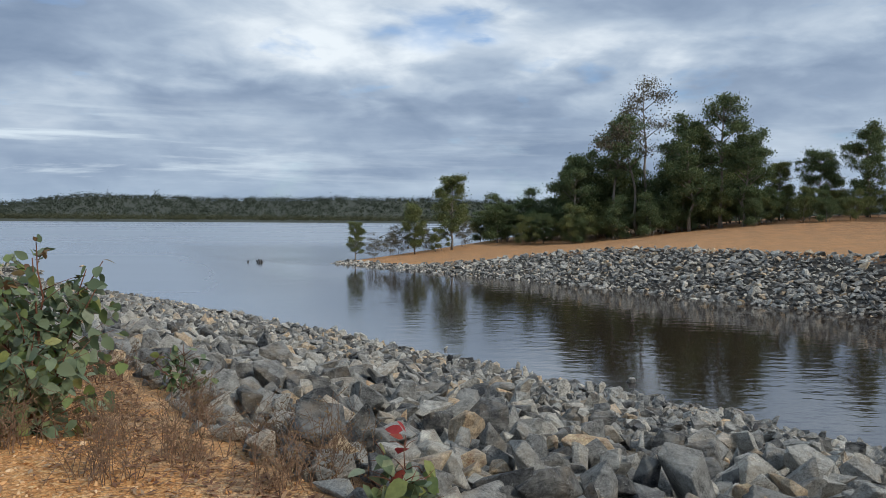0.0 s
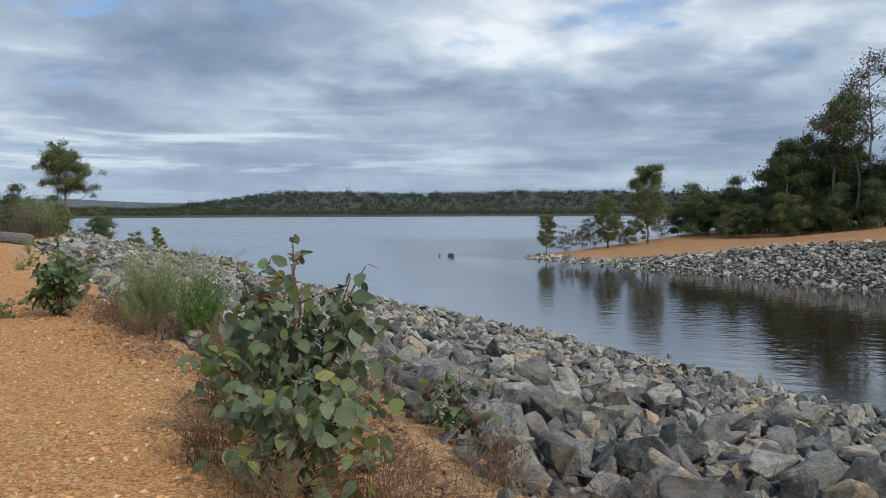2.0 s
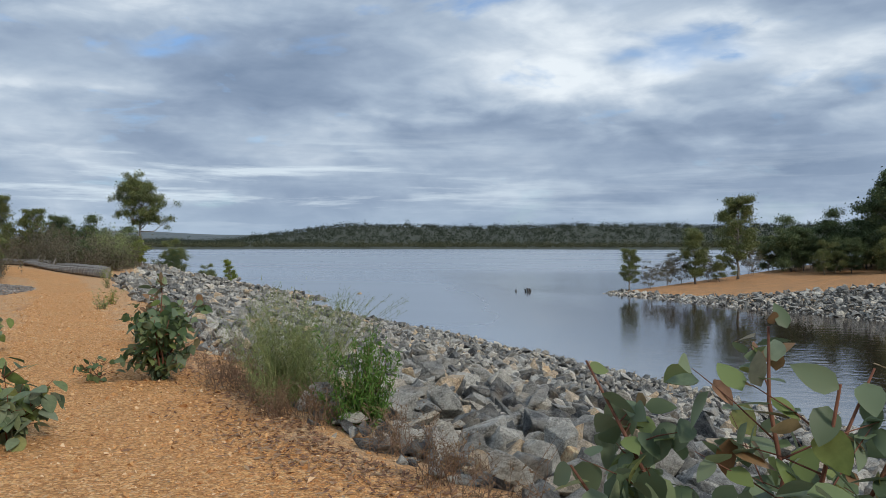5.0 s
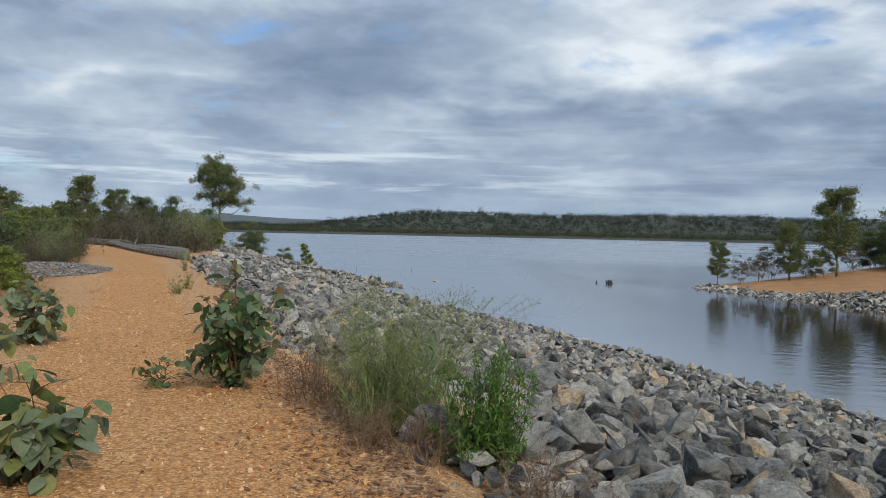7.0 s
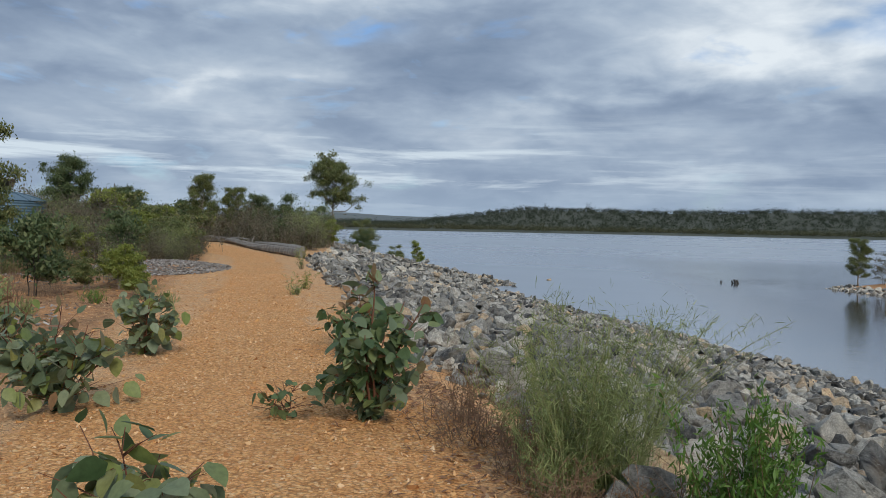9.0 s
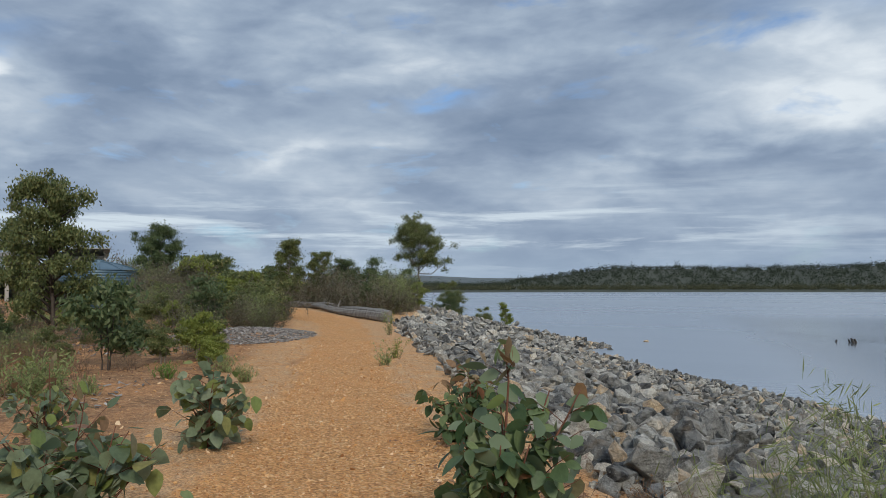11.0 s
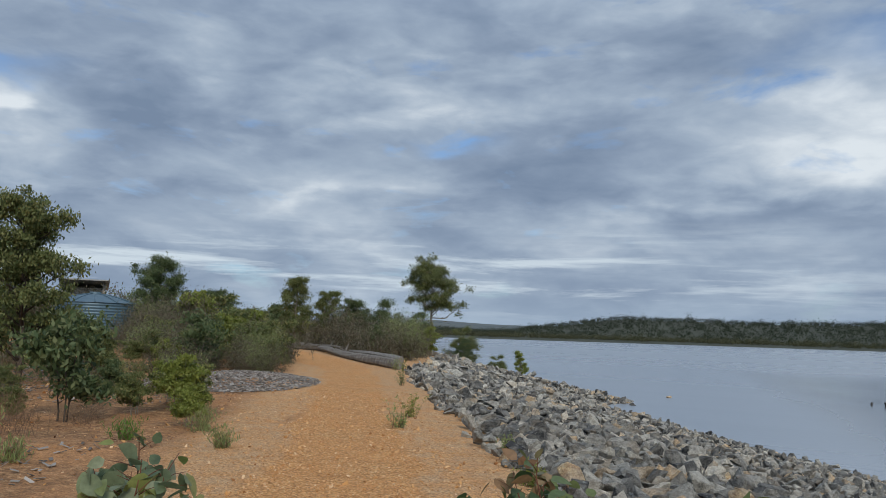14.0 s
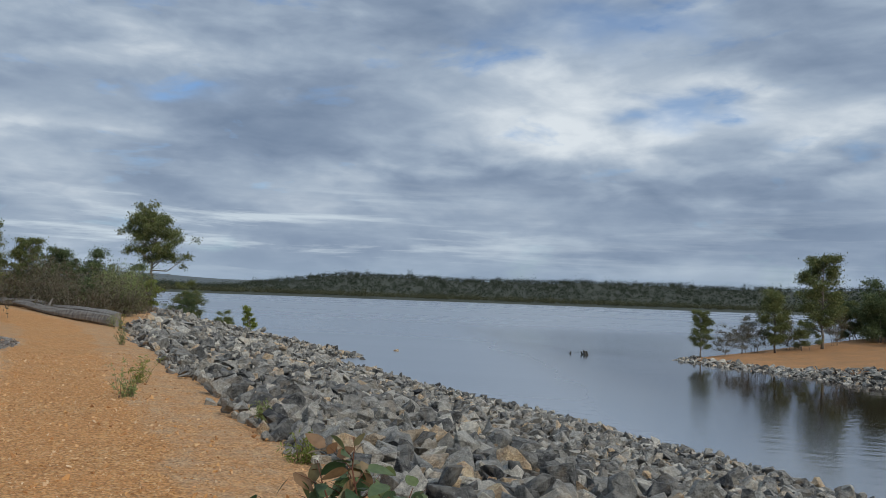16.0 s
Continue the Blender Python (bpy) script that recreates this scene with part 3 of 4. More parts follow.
# ---- trees ----
def grow_tree(name, seed, hgt, crown_from, spread, leaf, per_clump, mat, bark, limbs=9, lean=0.0, clump=0.13, stems=1, droop=0.2, lobe=None, sway=0.06):
    """Trunk with tapered limbs, and a crown of many small leaves in uneven clumps."""
    rng = np.random.default_rng(seed)
    wood, crown = Geo(), Geo()
    ends = []
    for st in range(stems):
        off = Vector((rng.normal() * 0.05 * hgt, rng.normal() * 0.05 * hgt, 0)) * (stems > 1)
        top = hgt * (1 if st == 0 else rng.uniform(0.6, 0.9))
        pts, k = [], 8
        bend = Vector((lean + rng.normal() * sway, rng.normal() * sway, 0))
        for i in range(k):
            t = i / (k - 1)
            pts.append(off * (1 + t * 1.2) + bend * top * t * t + Vector((rng.normal() * 0.012 * hgt * (i > 0), rng.normal() * 0.012 * hgt * (i > 0), top * 0.93 * t - 0.15 * (i == 0))))
        r0 = hgt * 0.0155 / math.sqrt(stems)
        wood.tube(pts, [r0 * (1.25 if i == 0 else 1 - 0.82 * i / (k - 1)) for i in range(k)], 6)
        ends.append((pts[-1], 1.0))
        n = max(3, limbs // stems)
        for j in range(n):
            t = crown_from + (0.97 - crown_from) * (j + rng.random() * 0.8) / n
            f = t * (k - 1)
            i = min(int(f), k - 2)
            a = pts[i].lerp(pts[i + 1], f - i)
            ang = j * 2.4 + rng.normal() * 0.5
            reach = spread * hgt * (0.55 + 0.6 * rng.random()) * (1.05 - 0.75 * abs((t - crown_from) / (1 - crown_from) - 0.35))
            b = a + Vector((math.cos(ang) * reach, math.sin(ang) * reach, reach * rng.uniform(0.35, 0.95)))
            mid = a.lerp(b, 0.5) + Vector((rng.normal() * 0.06 * reach, rng.normal() * 0.06 * reach, reach * 0.06))
            wood.tube([a, mid, b], [r0 * 0.5 * (1.1 - t * 0.6), r0 * 0.32 * (1.1 - t * 0.6), r0 * 0.1], 5)
            ends += [(b, 1.0), (mid.lerp(b, 0.45), 0.8)]
            for s in range(2):
                c = mid.lerp(b, rng.uniform(0.1, 0.8)) + Vector((rng.normal(), rng.normal(), rng.uniform(-0.2, 0.9))) * reach * 0.38
                wood.tube([mid.lerp(b, 0.2 + 0.3 * s), c], [r0 * 0.2, r0 * 0.06], 4)
                ends.append((c, 0.75))
    if lobe:
        # one long low limb that carries a crown of its own
        a, b = Vector((0, 0, hgt * 0.42)), Vector(lobe)
        wood.tube([a, a.lerp(b, 0.5) + Vector((0, 0, -0.06 * hgt)), b], [hgt * 0.007, hgt * 0.005, hgt * 0.002], 5)
        for _ in range(6):
            ends.append((b + Vector((rng.normal(), rng.normal(), rng.normal() * 0.8)) * 0.05 * hgt, 0.8))
    for c, w in ends:
        m = max(3, int(per_clump * w * rng.uniform(0.6, 1.3)))
        p = rng.normal(size=(m, 3))
        p *= 0.43 * clump * hgt * w * rng.uniform(0.75, 1.35)
        p[:, 2] *= 0.72
        crown.leaves(rng, np.array(c) + p, leaf, droop)
    return wood.mesh(name + "_wood", bark, True), crown.mesh(name + "_crown", mat)


def plant_tree(kind, meshes, x, y, label, group="", size=1.0, turn=0.0, category="tree", sink=0.05, z=None):
    ob = thing(kind, label, category, group, (x, y, (ground_z(x, y) if z is None else z) - sink), turn, size)
    part("trunk", meshes[0], None, ob)
    part("crown", meshes[1], None, ob)
    return ob


GUM_A = grow_tree("gum_tall", 1, 15, 0.45, 0.15, 0.25, 150, M_CROWND, M_BARK, 22, clump=0.062, droop=0.7)
GUM_AIRY = grow_tree("gum_airy", 2, 16, 0.55, 0.17, 0.22, 150, M_CROWNR, M_BARK, 14, clump=0.075, stems=2, droop=0.7)
GUM_B = grow_tree("gum_dense", 3, 11, 0.22, 0.22, 0.22, 230, M_CROWND, M_BARK, 28, clump=0.078, droop=0.6)
GUM_C = grow_tree("gum_round", 4, 8, 0.10, 0.26, 0.17, 300, M_CROWND, M_BARK, 32, clump=0.09, droop=0.6)
GUM_D = grow_tree("gum_slim", 5, 9, 0.18, 0.20, 0.18, 260, M_CROWN, M_BARK, 28, clump=0.082, droop=0.6)
WATTLE = grow_tree("wattle", 6, 5, 0.08, 0.32, 0.14, 260, M_CROWN, M_BARK, 18, clump=0.125, stems=3)
WATTLE_D = grow_tree("wattle_dark", 7, 5, 0.06, 0.31, 0.15, 270, M_CROWND, M_BARK, 18, clump=0.13, stems=3)
CONE = grow_tree("conifer_shrub", 8, 6, 0.1, 0.2, 0.15, 260, M_CROWN, M_BARKD, 20, clump=0.10)
BARE = grow_tree("bare_shrub", 9, 4, 0.15, 0.36, 0.16, 34, M_CROWNR, M_BARK, 26, clump=0.12, stems=4)


def from_start(px, d):
    """Place d metres out on the bearing of that column of the first view."""
    a = math.atan((px - 784) / 1388) + 0.021
    return 0.006 + d * math.sin(a), 0.81 + d * math.cos(a)


def far_bank_trees():
    # (column, distance, meshes, height wanted, native height, label)
    rows = (
        (630, 84, GUM_D, 4.3, 9, "slim young gum tree at the tip of the spit"),
        (735, 86, CONE, 5.6, 6, "conical green shrub tree on the spit"),
        (800, 88, GUM_D, 8.6, 9, "leafy gum tree standing on the narrow spit"),
        (880, 92, WATTLE_D, 5.6, 5, "dark dense wattle beside the gums"),
        (940, 93, WATTLE_D, 6.0, 5, "dark dense wattle beside the gums"),
        (1015, 90, GUM_B, 10.2, 11, "dark gum tree at the edge of the grove"),
        (1085, 90, GUM_A, 14.6, 15, "tall gum tree with a narrow olive crown"),
        (1150, 92, GUM_AIRY, 18.4, 16, "tallest gum with a thin grey-brown crown"),
        (1220, 88, GUM_B, 12.2, 11, "dense dark gum in the middle of the grove"),
        (1275, 89, GUM_A, 14.6, 15, "tall gum tree with bare pale trunk"),
        (1318, 88, GUM_B, 10.2, 11, "dense gum tree at the edge of the grove"),
        (1378, 95, GUM_D, 6.6, 9, "small gum tree above the scrub"),
        (1450, 95, GUM_C, 7.2, 8, "round gum tree above the scrub"),
        (1535, 92, GUM_B, 9.6, 11, "dark spreading gum above the scrub"),
    )
    for i, (c, d, me, want, native, label) in enumerate(rows):
        x, y = from_start(c, d)
        plant_tree("gum_tree", me, x, y, label, "gum trees on the far bank", want / native, i * 77.0)
    rng = np.random.default_rng(5)
    for i in range(64):
        if i < 40:
            c, d, want = 1000 + 16 * i + rng.normal() * 8, rng.uniform(86, 96), rng.uniform(3.4, 5.6)
        elif i < 52:
            c, d, want = 850 + 16 * (i - 40), rng.uniform(88, 97), rng.uniform(3.0, 5.0)
        else:
            c, d, want = 1020 + 27 * (i - 52), rng.uniform(92, 100), rng.uniform(6.5, 9.5)
        want *= 0.72 if c > 1330 else 1.0
        me = (WATTLE_D, WATTLE, WATTLE_D, GUM_C)[i % 4] if c < 1330 else (WATTLE, WATTLE_D, WATTLE, GUM_C)[i % 4]
        nat = 8 if me is GUM_C else 5
        x, y = from_start(c, d)
        plant_tree("wattle_tree", me, x, y, "bushy green wattle in the scrub belt on the far bank", "wattles on the far bank", want / nat, i * 131.0)
    for c, d, want, me, nat in ((662, 84, 2.6, BARE, 4), (690, 86, 3.0, BARE, 4), (712, 87, 3.4, BARE, 4), (758, 88, 2.8, BARE, 4), (775, 87, 2.6, WATTLE, 5), (820, 90, 3.2, BARE, 4)):
        x, y = from_start(c, d)
        plant_tree("spit_shrub", me, x, y, "sparse grey shrub on the spit", "shrubs on the spit", want / nat, c * 3.0, "shrub")


def near_shore_trees():
    lone = grow_tree("lone_gum", 25, 8.3, 0.46, 0.25, 0.15, 190, M_CROWN, M_BARK, 40, clump=0.07, droop=0.8, lobe=(1.9, 1.3, 4.4), sway=0.01)
    plant_tree("gum_tree", lone, -47.5, 62.7, "slender gum tree with a rounded crown by the log", "", 0.93, 0)
    sap = grow_tree("sapling", 22, 3.4, 0.25, 0.13, 0.11, 120, M_CROWNY, M_BARK, 16, clump=0.075)
    plant_tree("sapling", sap, -44.8, 72.7, "thin yellow-green sapling at the water's edge", z=WATER + 0.05)
    plant_tree("shore_shrub", WATTLE, -46.0, 70.7, "low round shrub above the waterline", "", 0.42, 20, "shrub")
    plant_tree("shore_shrub", WATTLE, -45.6, 64.9, "spreading olive shrub beside the lone gum", "", 0.62, 50, "shrub")
    plant_tree("shore_shrub", WATTLE_D, -44.5, 63.0, "dark low shrub under the lone gum", "", 0.4, 80, "shrub")
    left = grow_tree("left_gum", 23, 4.9, 0.10, 0.235, 0.10, 190, M_CROWN, M_BARKD, 50, clump=0.068, droop=1.6, sway=0.02)
    plant_tree("gum_tree", left, -29.6, 21.3, "young gum with drooping olive leaves", "", 1.0, 10)
    rows = ((-49.4, 38.4, GUM_C, 4.9, 8, "rounded dark green gum above the scrub"),
            (-51.0, 44.5, GUM_C, 3.4, 8, "dark gum among grey shrubs"),
            (-55.0, 47.0, GUM_C, 3.9, 8, "dark gum among grey shrubs"),
            (-45.9, 46.2, GUM_D, 4.7, 9, "bushy gum with yellow-green tips"),
            (-44.4, 47.6, GUM_D, 3.9, 9, "bushy gum with yellow-green tips"),
            (-47.2, 53.0, GUM_C, 3.7, 8, "round-headed gum behind the log"),
            (-46.4, 55.6, WATTLE_D, 4.0, 5, "dark shrub beside the lone gum"),
            (-46.6, 59.6, WATTLE_D, 3.4, 5, "dark shrub beside the lone gum"),
            (-78.0, 44.0, GUM_B, 7.5, 11, "broad dark tree behind the shelter"),
            (-86.0, 42.0, GUM_B, 7.0, 11, "broad dark tree behind the shelter"),
            (-74.0, 56.0, GUM_B, 5.0, 11, "broad dark tree behind the water tank"))
    for i, (x, y, me, want, native, label) in enumerate(rows):
        plant_tree("gum_tree", me, x, y, label, "gums beside the trail", want / native, i * 59.0)


far_bank_trees()
near_shore_trees()


# ---- rock banks ----
def rock_shapes(count, pts, seed, worn=0.0):
    out = []
    rng = np.random.default_rng(seed)
    for _ in range(count):
        bm = bmesh.new()
        p = rng.normal(size=(pts, 3))
        p /= np.linalg.norm(p, axis=1)[:, None]
        p = np.sign(p) * np.abs(p) ** 0.7
        p *= (1.0, rng.uniform(0.45, 0.9), rng.uniform(0.30, 0.72))
        p /= np.abs(p).max()
        for q in p:
            bm.verts.new(q * 0.5)
        res = bmesh.ops.convex_hull(bm, input=bm.verts)
        bmesh.ops.delete(bm, geom=[v for v in res["geom_interior"] if isinstance(v, bmesh.types.BMVert)], context="VERTS")
        if worn:
            bmesh.ops.bevel(bm, geom=bm.edges[:], offset=worn, segments=1, profile=0.5, affect="EDGES")
        bm.verts.index_update()
        out.append((np.array([tuple(v.co) for v in bm.verts]), [tuple(v.index for v in f.verts) for f in bm.faces]))
        bm.free()
    return out


def random_turn(rng, tilt):
    return np.array(Euler((rng.normal() * tilt, rng.normal() * tilt, rng.uniform(0, 6.283))).to_matrix())


SHAPES = rock_shapes(24, 11, 31)
SHAPES_WORN = rock_shapes(24, 11, 31, 0.012)
SHAPES_FAR = rock_shapes(10, 9, 32)


def rock_size(rng, mean):
    return mean * float(np.clip(rng.lognormal(0, 0.38), 0.45, 2.0))


def build_near_bank():
    bank = tagged(new("rock_bank"), "sloping bank of loose grey quarry rocks down to the water", "rock bank", kind="structure")
    rng = np.random.default_rng(41)
    meshes = []
    for v, f in SHAPES_WORN:
        g = Geo()
        g.add(v, f)
        meshes.append(g.mesh("rock", M_ROCK))
    heap, singles = Geo(), 0
    u = -7.0
    while u < 90:
        step = 0.172 if u < 18 else 0.165 if u < 50 else 0.26
        c, s = float(crest(u)), float(shore(u))
        n = c + 0.05 + rng.random() * 0.2
        while n < s + 0.35:
            uu, nn = u + rng.normal() * 0.08, n + rng.normal() * 0.06
            size = rock_size(rng, 0.272 if u < 18 else 0.25 if u < 50 else 0.34) * (1.1 if nn < 9 else 0.92)
            if nn < c + 0.35:
                size *= 0.7
            x, y = xy(uu, nn)
            z = float(near_height(np.float64(uu), np.float64(nn))) + size * rng.uniform(-0.14, 0.46)
            turn = random_turn(rng, 0.6)
            if singles < 300 and 7.0 < uu < 19.0 and nn < 7.0 and size > 0.33:
                ob = new("rock", meshes[int(rng.integers(len(meshes)))])
                ob.parent = bank
                ob.matrix_world = Matrix.Translation((x, y, z)) @ Matrix(turn.tolist()).to_4x4() @ Matrix.Diagonal((size, size, size, 1))
                singles += 1
            else:
                v, f = (SHAPES_WORN if uu < 24 and nn < 8.5 else SHAPES if uu < 30 else SHAPES_FAR)[int(rng.integers(24)) % (24 if uu < 30 else 10)]
                heap.add(v @ turn.T * size + (x, y, z), f)
            n += step * rng.uniform(0.8, 1.25)
        u += step
    # a few stones stand in the shallows
    for x, y, size in ((-3.7, 33.2, 0.42), (-4.2, 33.0, 0.3), (0.7, 28.5, 0.3), (2.9, 25.2, 0.35), (-31.9, 74.2, 0.5), (5.9, 23.0, 0.4), (-31.0, 64.5, 0.5), (-32.0, 65.2, 0.4)):
        v, f = SHAPES[int(rng.integers(16))]
        heap.add(v @ random_turn(rng, 0.3).T * size + (x, y, WATER + 0.05), f)
    part("rocks", heap, M_ROCKS, bank, kind="stuff")


def build_far_bank():
    bank = tagged(new("far_rock_bank"), "grey rock facing along the far bank of the inlet", "rock bank", kind="structure")
    rng = np.random.default_rng(43)
    heap = Geo()
    v = -26.0
    while v < 55.5:
        m = -1.2
        run = 1.2 + 6.3 * float(smooth(50, 24, v))
        while m < run + 1.2:
            x = FQ[0] + FD[0] * v + FN[0] * m + rng.normal() * 0.14
            y = FQ[1] + FD[1] * v + FN[1] * m + rng.normal() * 0.14
            z = float(far_height(np.float64(x), np.float64(y)))
            if WATER - 0.35 < z < float(far_crest(v)) + 0.02:
                size = rock_size(rng, 0.36)
                vv, f = SHAPES_FAR[int(rng.integers(10))]
                heap.add(vv @ random_turn(rng, 0.4).T * size + (x, y, z + size * rng.uniform(0.02, 0.2)), f)
            m += 0.29 * rng.uniform(0.8, 1.2)
        v += 0.29
    part("rocks", heap, M_ROCKS, bank, kind="stuff")


# ---- plants beside the trail ----
def leaf_mesh(name, mat, wide=0.72, fold=0.16, curl=0.12):
    """Broad round leaf, one unit long, folded along its rib."""
    g = Geo()
    rows, v = 5, []
    for i in range(rows + 1):
        t = i / rows
        w = wide * 0.5 * math.sin(math.pi * min(1, 0.06 + 0.94 * t ** 0.8)) ** 0.75 if 0 < i < rows else 0.015
        z = -curl * t * t
        v += [(-w, t, z + fold * w), (0, t, z), (w, t, z + fold * w)]
    f = []
    for i in range(rows):
        a = i * 3
        f += [(a, a + 1, a + 4, a + 3), (a + 1, a + 2, a + 5, a + 4)]
    g.add(v, f)
    return g.mesh(name, mat, True)


LEAVES = {"blue": leaf_mesh("leaf", M_LEAF), "dark": leaf_mesh("leaf", M_LEAFD, 0.66), "bronze": leaf_mesh("leaf", M_LEAFR, 0.55),
          "red": leaf_mesh("leaf", M_RED, 0.5)}
M_LEAFJ = leaf_material("leaf_mass", [(0.10, 0.14, 0.075), (0.15, 0.20, 0.11), (0.20, 0.25, 0.15), (0.18, 0.235, 0.065)], 0.5, False)


def seedling(x, y, hgt, wide, leaves, size, tone, tips, label, seed, stems=5, bare=0.08):
    """Gum seedling: reddish stems with round leaves in pairs, bronze towards the tips."""
    rng = np.random.default_rng(seed)
    ob = thing("gum_seedling", label, "shrub", "gum seedlings beside the trail", (x, y, ground_z(x, y) - 0.02))
    spots = []
    for s in range(stems):
        ang = s * 2.4 + rng.normal() * 0.4
        out = 0.0 if s == 0 else wide * 0.5 * rng.uniform(0.45, 0.95)
        top = hgt * (1.0 if s == 0 else rng.uniform(0.55, 0.92))
        b = Vector((math.cos(ang) * out, math.sin(ang) * out, top))
        k = 7
        pts = [Vector((b.x * (i / 6) ** 1.3, b.y * (i / 6) ** 1.3, b.z * i / 6)) + Vector((rng.normal(), rng.normal(), 0)) * 0.012 * (i > 0) for i in range(k)]
        g = Geo()
        g.tube(pts, [0.009 * (1.15 - 0.85 * i / 6) * (hgt + 0.2) for i in range(k)], 5)
        side = []
        for j in range(9):
            t = rng.uniform(0.06, 0.9)
            f = t * 6
            a = pts[int(f)].lerp(pts[min(int(f) + 1, 6)], f - int(f))
            an = rng.uniform(0, 6.28)
            r = wide * 0.44 * (1.08 - t) * rng.uniform(0.5, 1.15) + 0.05
            e = a + Vector((math.cos(an) * r, math.sin(an) * r, r * rng.uniform(0.2, 0.8)))
            side.append((a, e))
        stem = part("stem", g, M_STEM, ob, smooth=True)
        for a, e in side:
            g = Geo()
            g.tube([a, a.lerp(e, 0.5) + Vector((0, 0, 0.01)), e], [0.004, 0.003, 0.0015], 4)
            part("branch", g, M_STEM, stem, smooth=True)
        for t in np.linspace(bare, 1.0, 12):
            f = min(t * 6, 5.999)
            spots.append((pts[int(f)].lerp(pts[int(f) + 1], f - int(f)), t * top / hgt))
        for a, e in side:
            for t in (0.3, 0.5, 0.7, 0.85, 1.0):
                p = a.lerp(e, t)
                spots.append((p, p.z / hgt))
    order = rng.permutation(len(spots))
    rest = Geo()
    for k in range(leaves):
        p, t = spots[order[k % len(spots)]]
        kind = tips if (t > 0.74 and rng.random() < 0.75) or rng.random() < 0.025 else tone
        s = size * rng.uniform(0.65, 1.3) * (0.85 if t > 0.9 else 1)
        turn = Euler((radians(rng.normal() * 30 + (48 if t > 0.88 else -38)), radians(rng.normal() * 30), rng.uniform(0, 6.283)))
        m = Matrix.LocRotScale(p + Vector((rng.normal(), rng.normal(), rng.normal())) * 0.02, turn, (s, s, s))
        if k < 300:
            leaf = new("leaf", LEAVES[kind])
            leaf.parent = ob
            leaf.matrix_basis = m
        else:
            me = LEAVES[kind]
            rest.add([tuple(m @ v.co) for v in me.vertices], [tuple(q.vertices) for q in me.polygons])
    if rest.count:
        part("foliage", rest, M_LEAFJ, ob, smooth=True, kind="stuff")
    return ob


def strands(rng, count, hgt, wide, lean=0.5, foot=0.10):
    """Arching fine stems that rise from one foot."""
    out = []
    for _ in range(count):
        ang, r = rng.uniform(0, 6.283), wide * 0.5 * rng.random() ** 0.6
        h = hgt * rng.uniform(0.35, 1.08)
        b = Vector((math.cos(ang) * r, math.sin(ang) * r, h))
        a = Vector((rng.normal(), rng.normal(), 0)) * foot * wide
        pts = [a + Vector((b.x * t ** (1 + lean), b.y * t ** (1 + lean), b.z * t)) + Vector((rng.normal(), rng.normal(), 0)) * 0.008 for t in np.linspace(0, 1, 6)]
        out.append(pts)
    return out


def fine_bush(x, y, hgt, wide, mat, label, seed, name="fine_leaved_shrub", stems=34, per=70, leaf=0.055, narrow=0.13, puff=0.07, stem_mat=None, turn=0.0, group="", flat=-0.5, foot=0.10):
    rng = np.random.default_rng(seed)
    ob = thing(name, label, "shrub", group, (x, y, ground_z(x, y) - 0.02), turn)
    wood, fol = Geo(), Geo()
    for pts in strands(rng, stems, hgt, wide, 0.5, foot):
        wood.tube(pts, [0.005 * (1.1 - 0.9 * i / 5) for i in range(6)], 3, False)
        t = rng.uniform(0.12, 1.0, per)
        f = np.minimum(t * 5, 4.999)
        i = f.astype(int)
        P = np.array([tuple(p) for p in pts])
        c = P[i] + (P[i + 1] - P[i]) * (f - i)[:, None] + rng.normal(size=(per, 3)) * puff * (0.4 + 0.6 * t)[:, None]
        c[:, 2] = np.maximum(c[:, 2], 0.02)
        fol.leaves(rng, c, leaf, flat, narrow)
    part("stem_mass", wood, stem_mat or M_TWIG, ob, kind="stuff")
    part("foliage", fol, mat, ob, kind="stuff")
    return ob


def twig_bush(x, y, hgt, wide, label, seed, stems=30, turn=0.0):
    """Dry, almost leafless heath bush."""
    rng = np.random.default_rng(seed)
    ob = thing("dry_bush", label, "shrub", "dry heath beside the trail", (x, y, ground_z(x, y) - 0.02), turn)
    wood, fol = Geo(), Geo()
    for pts in strands(rng, stems, hgt, wide * 0.7, 0.25, 0.30):
        wood.tube(pts, [0.0035 * (1.1 - 0.9 * i / 5) for i in range(6)], 3, False)
        for j in range(5):
            a = pts[2 + j % 3].lerp(pts[3 + j % 3], rng.random())
            b = a + Vector((rng.normal(), rng.normal(), rng.uniform(0.2, 1.4))) * 0.07
            wood.tube([a, b], [0.002, 0.001], 3, False)
            fol.leaves(rng, np.array([tuple(a.lerp(b, q)) for q in rng.uniform(0.3, 1.1, 3)]), 0.022, -0.3, 0.4)
    part("twig_mass", wood, M_TWIG, ob, kind="stuff")
    part("dry_foliage", fol, M_DRY, ob, kind="stuff")
    return ob


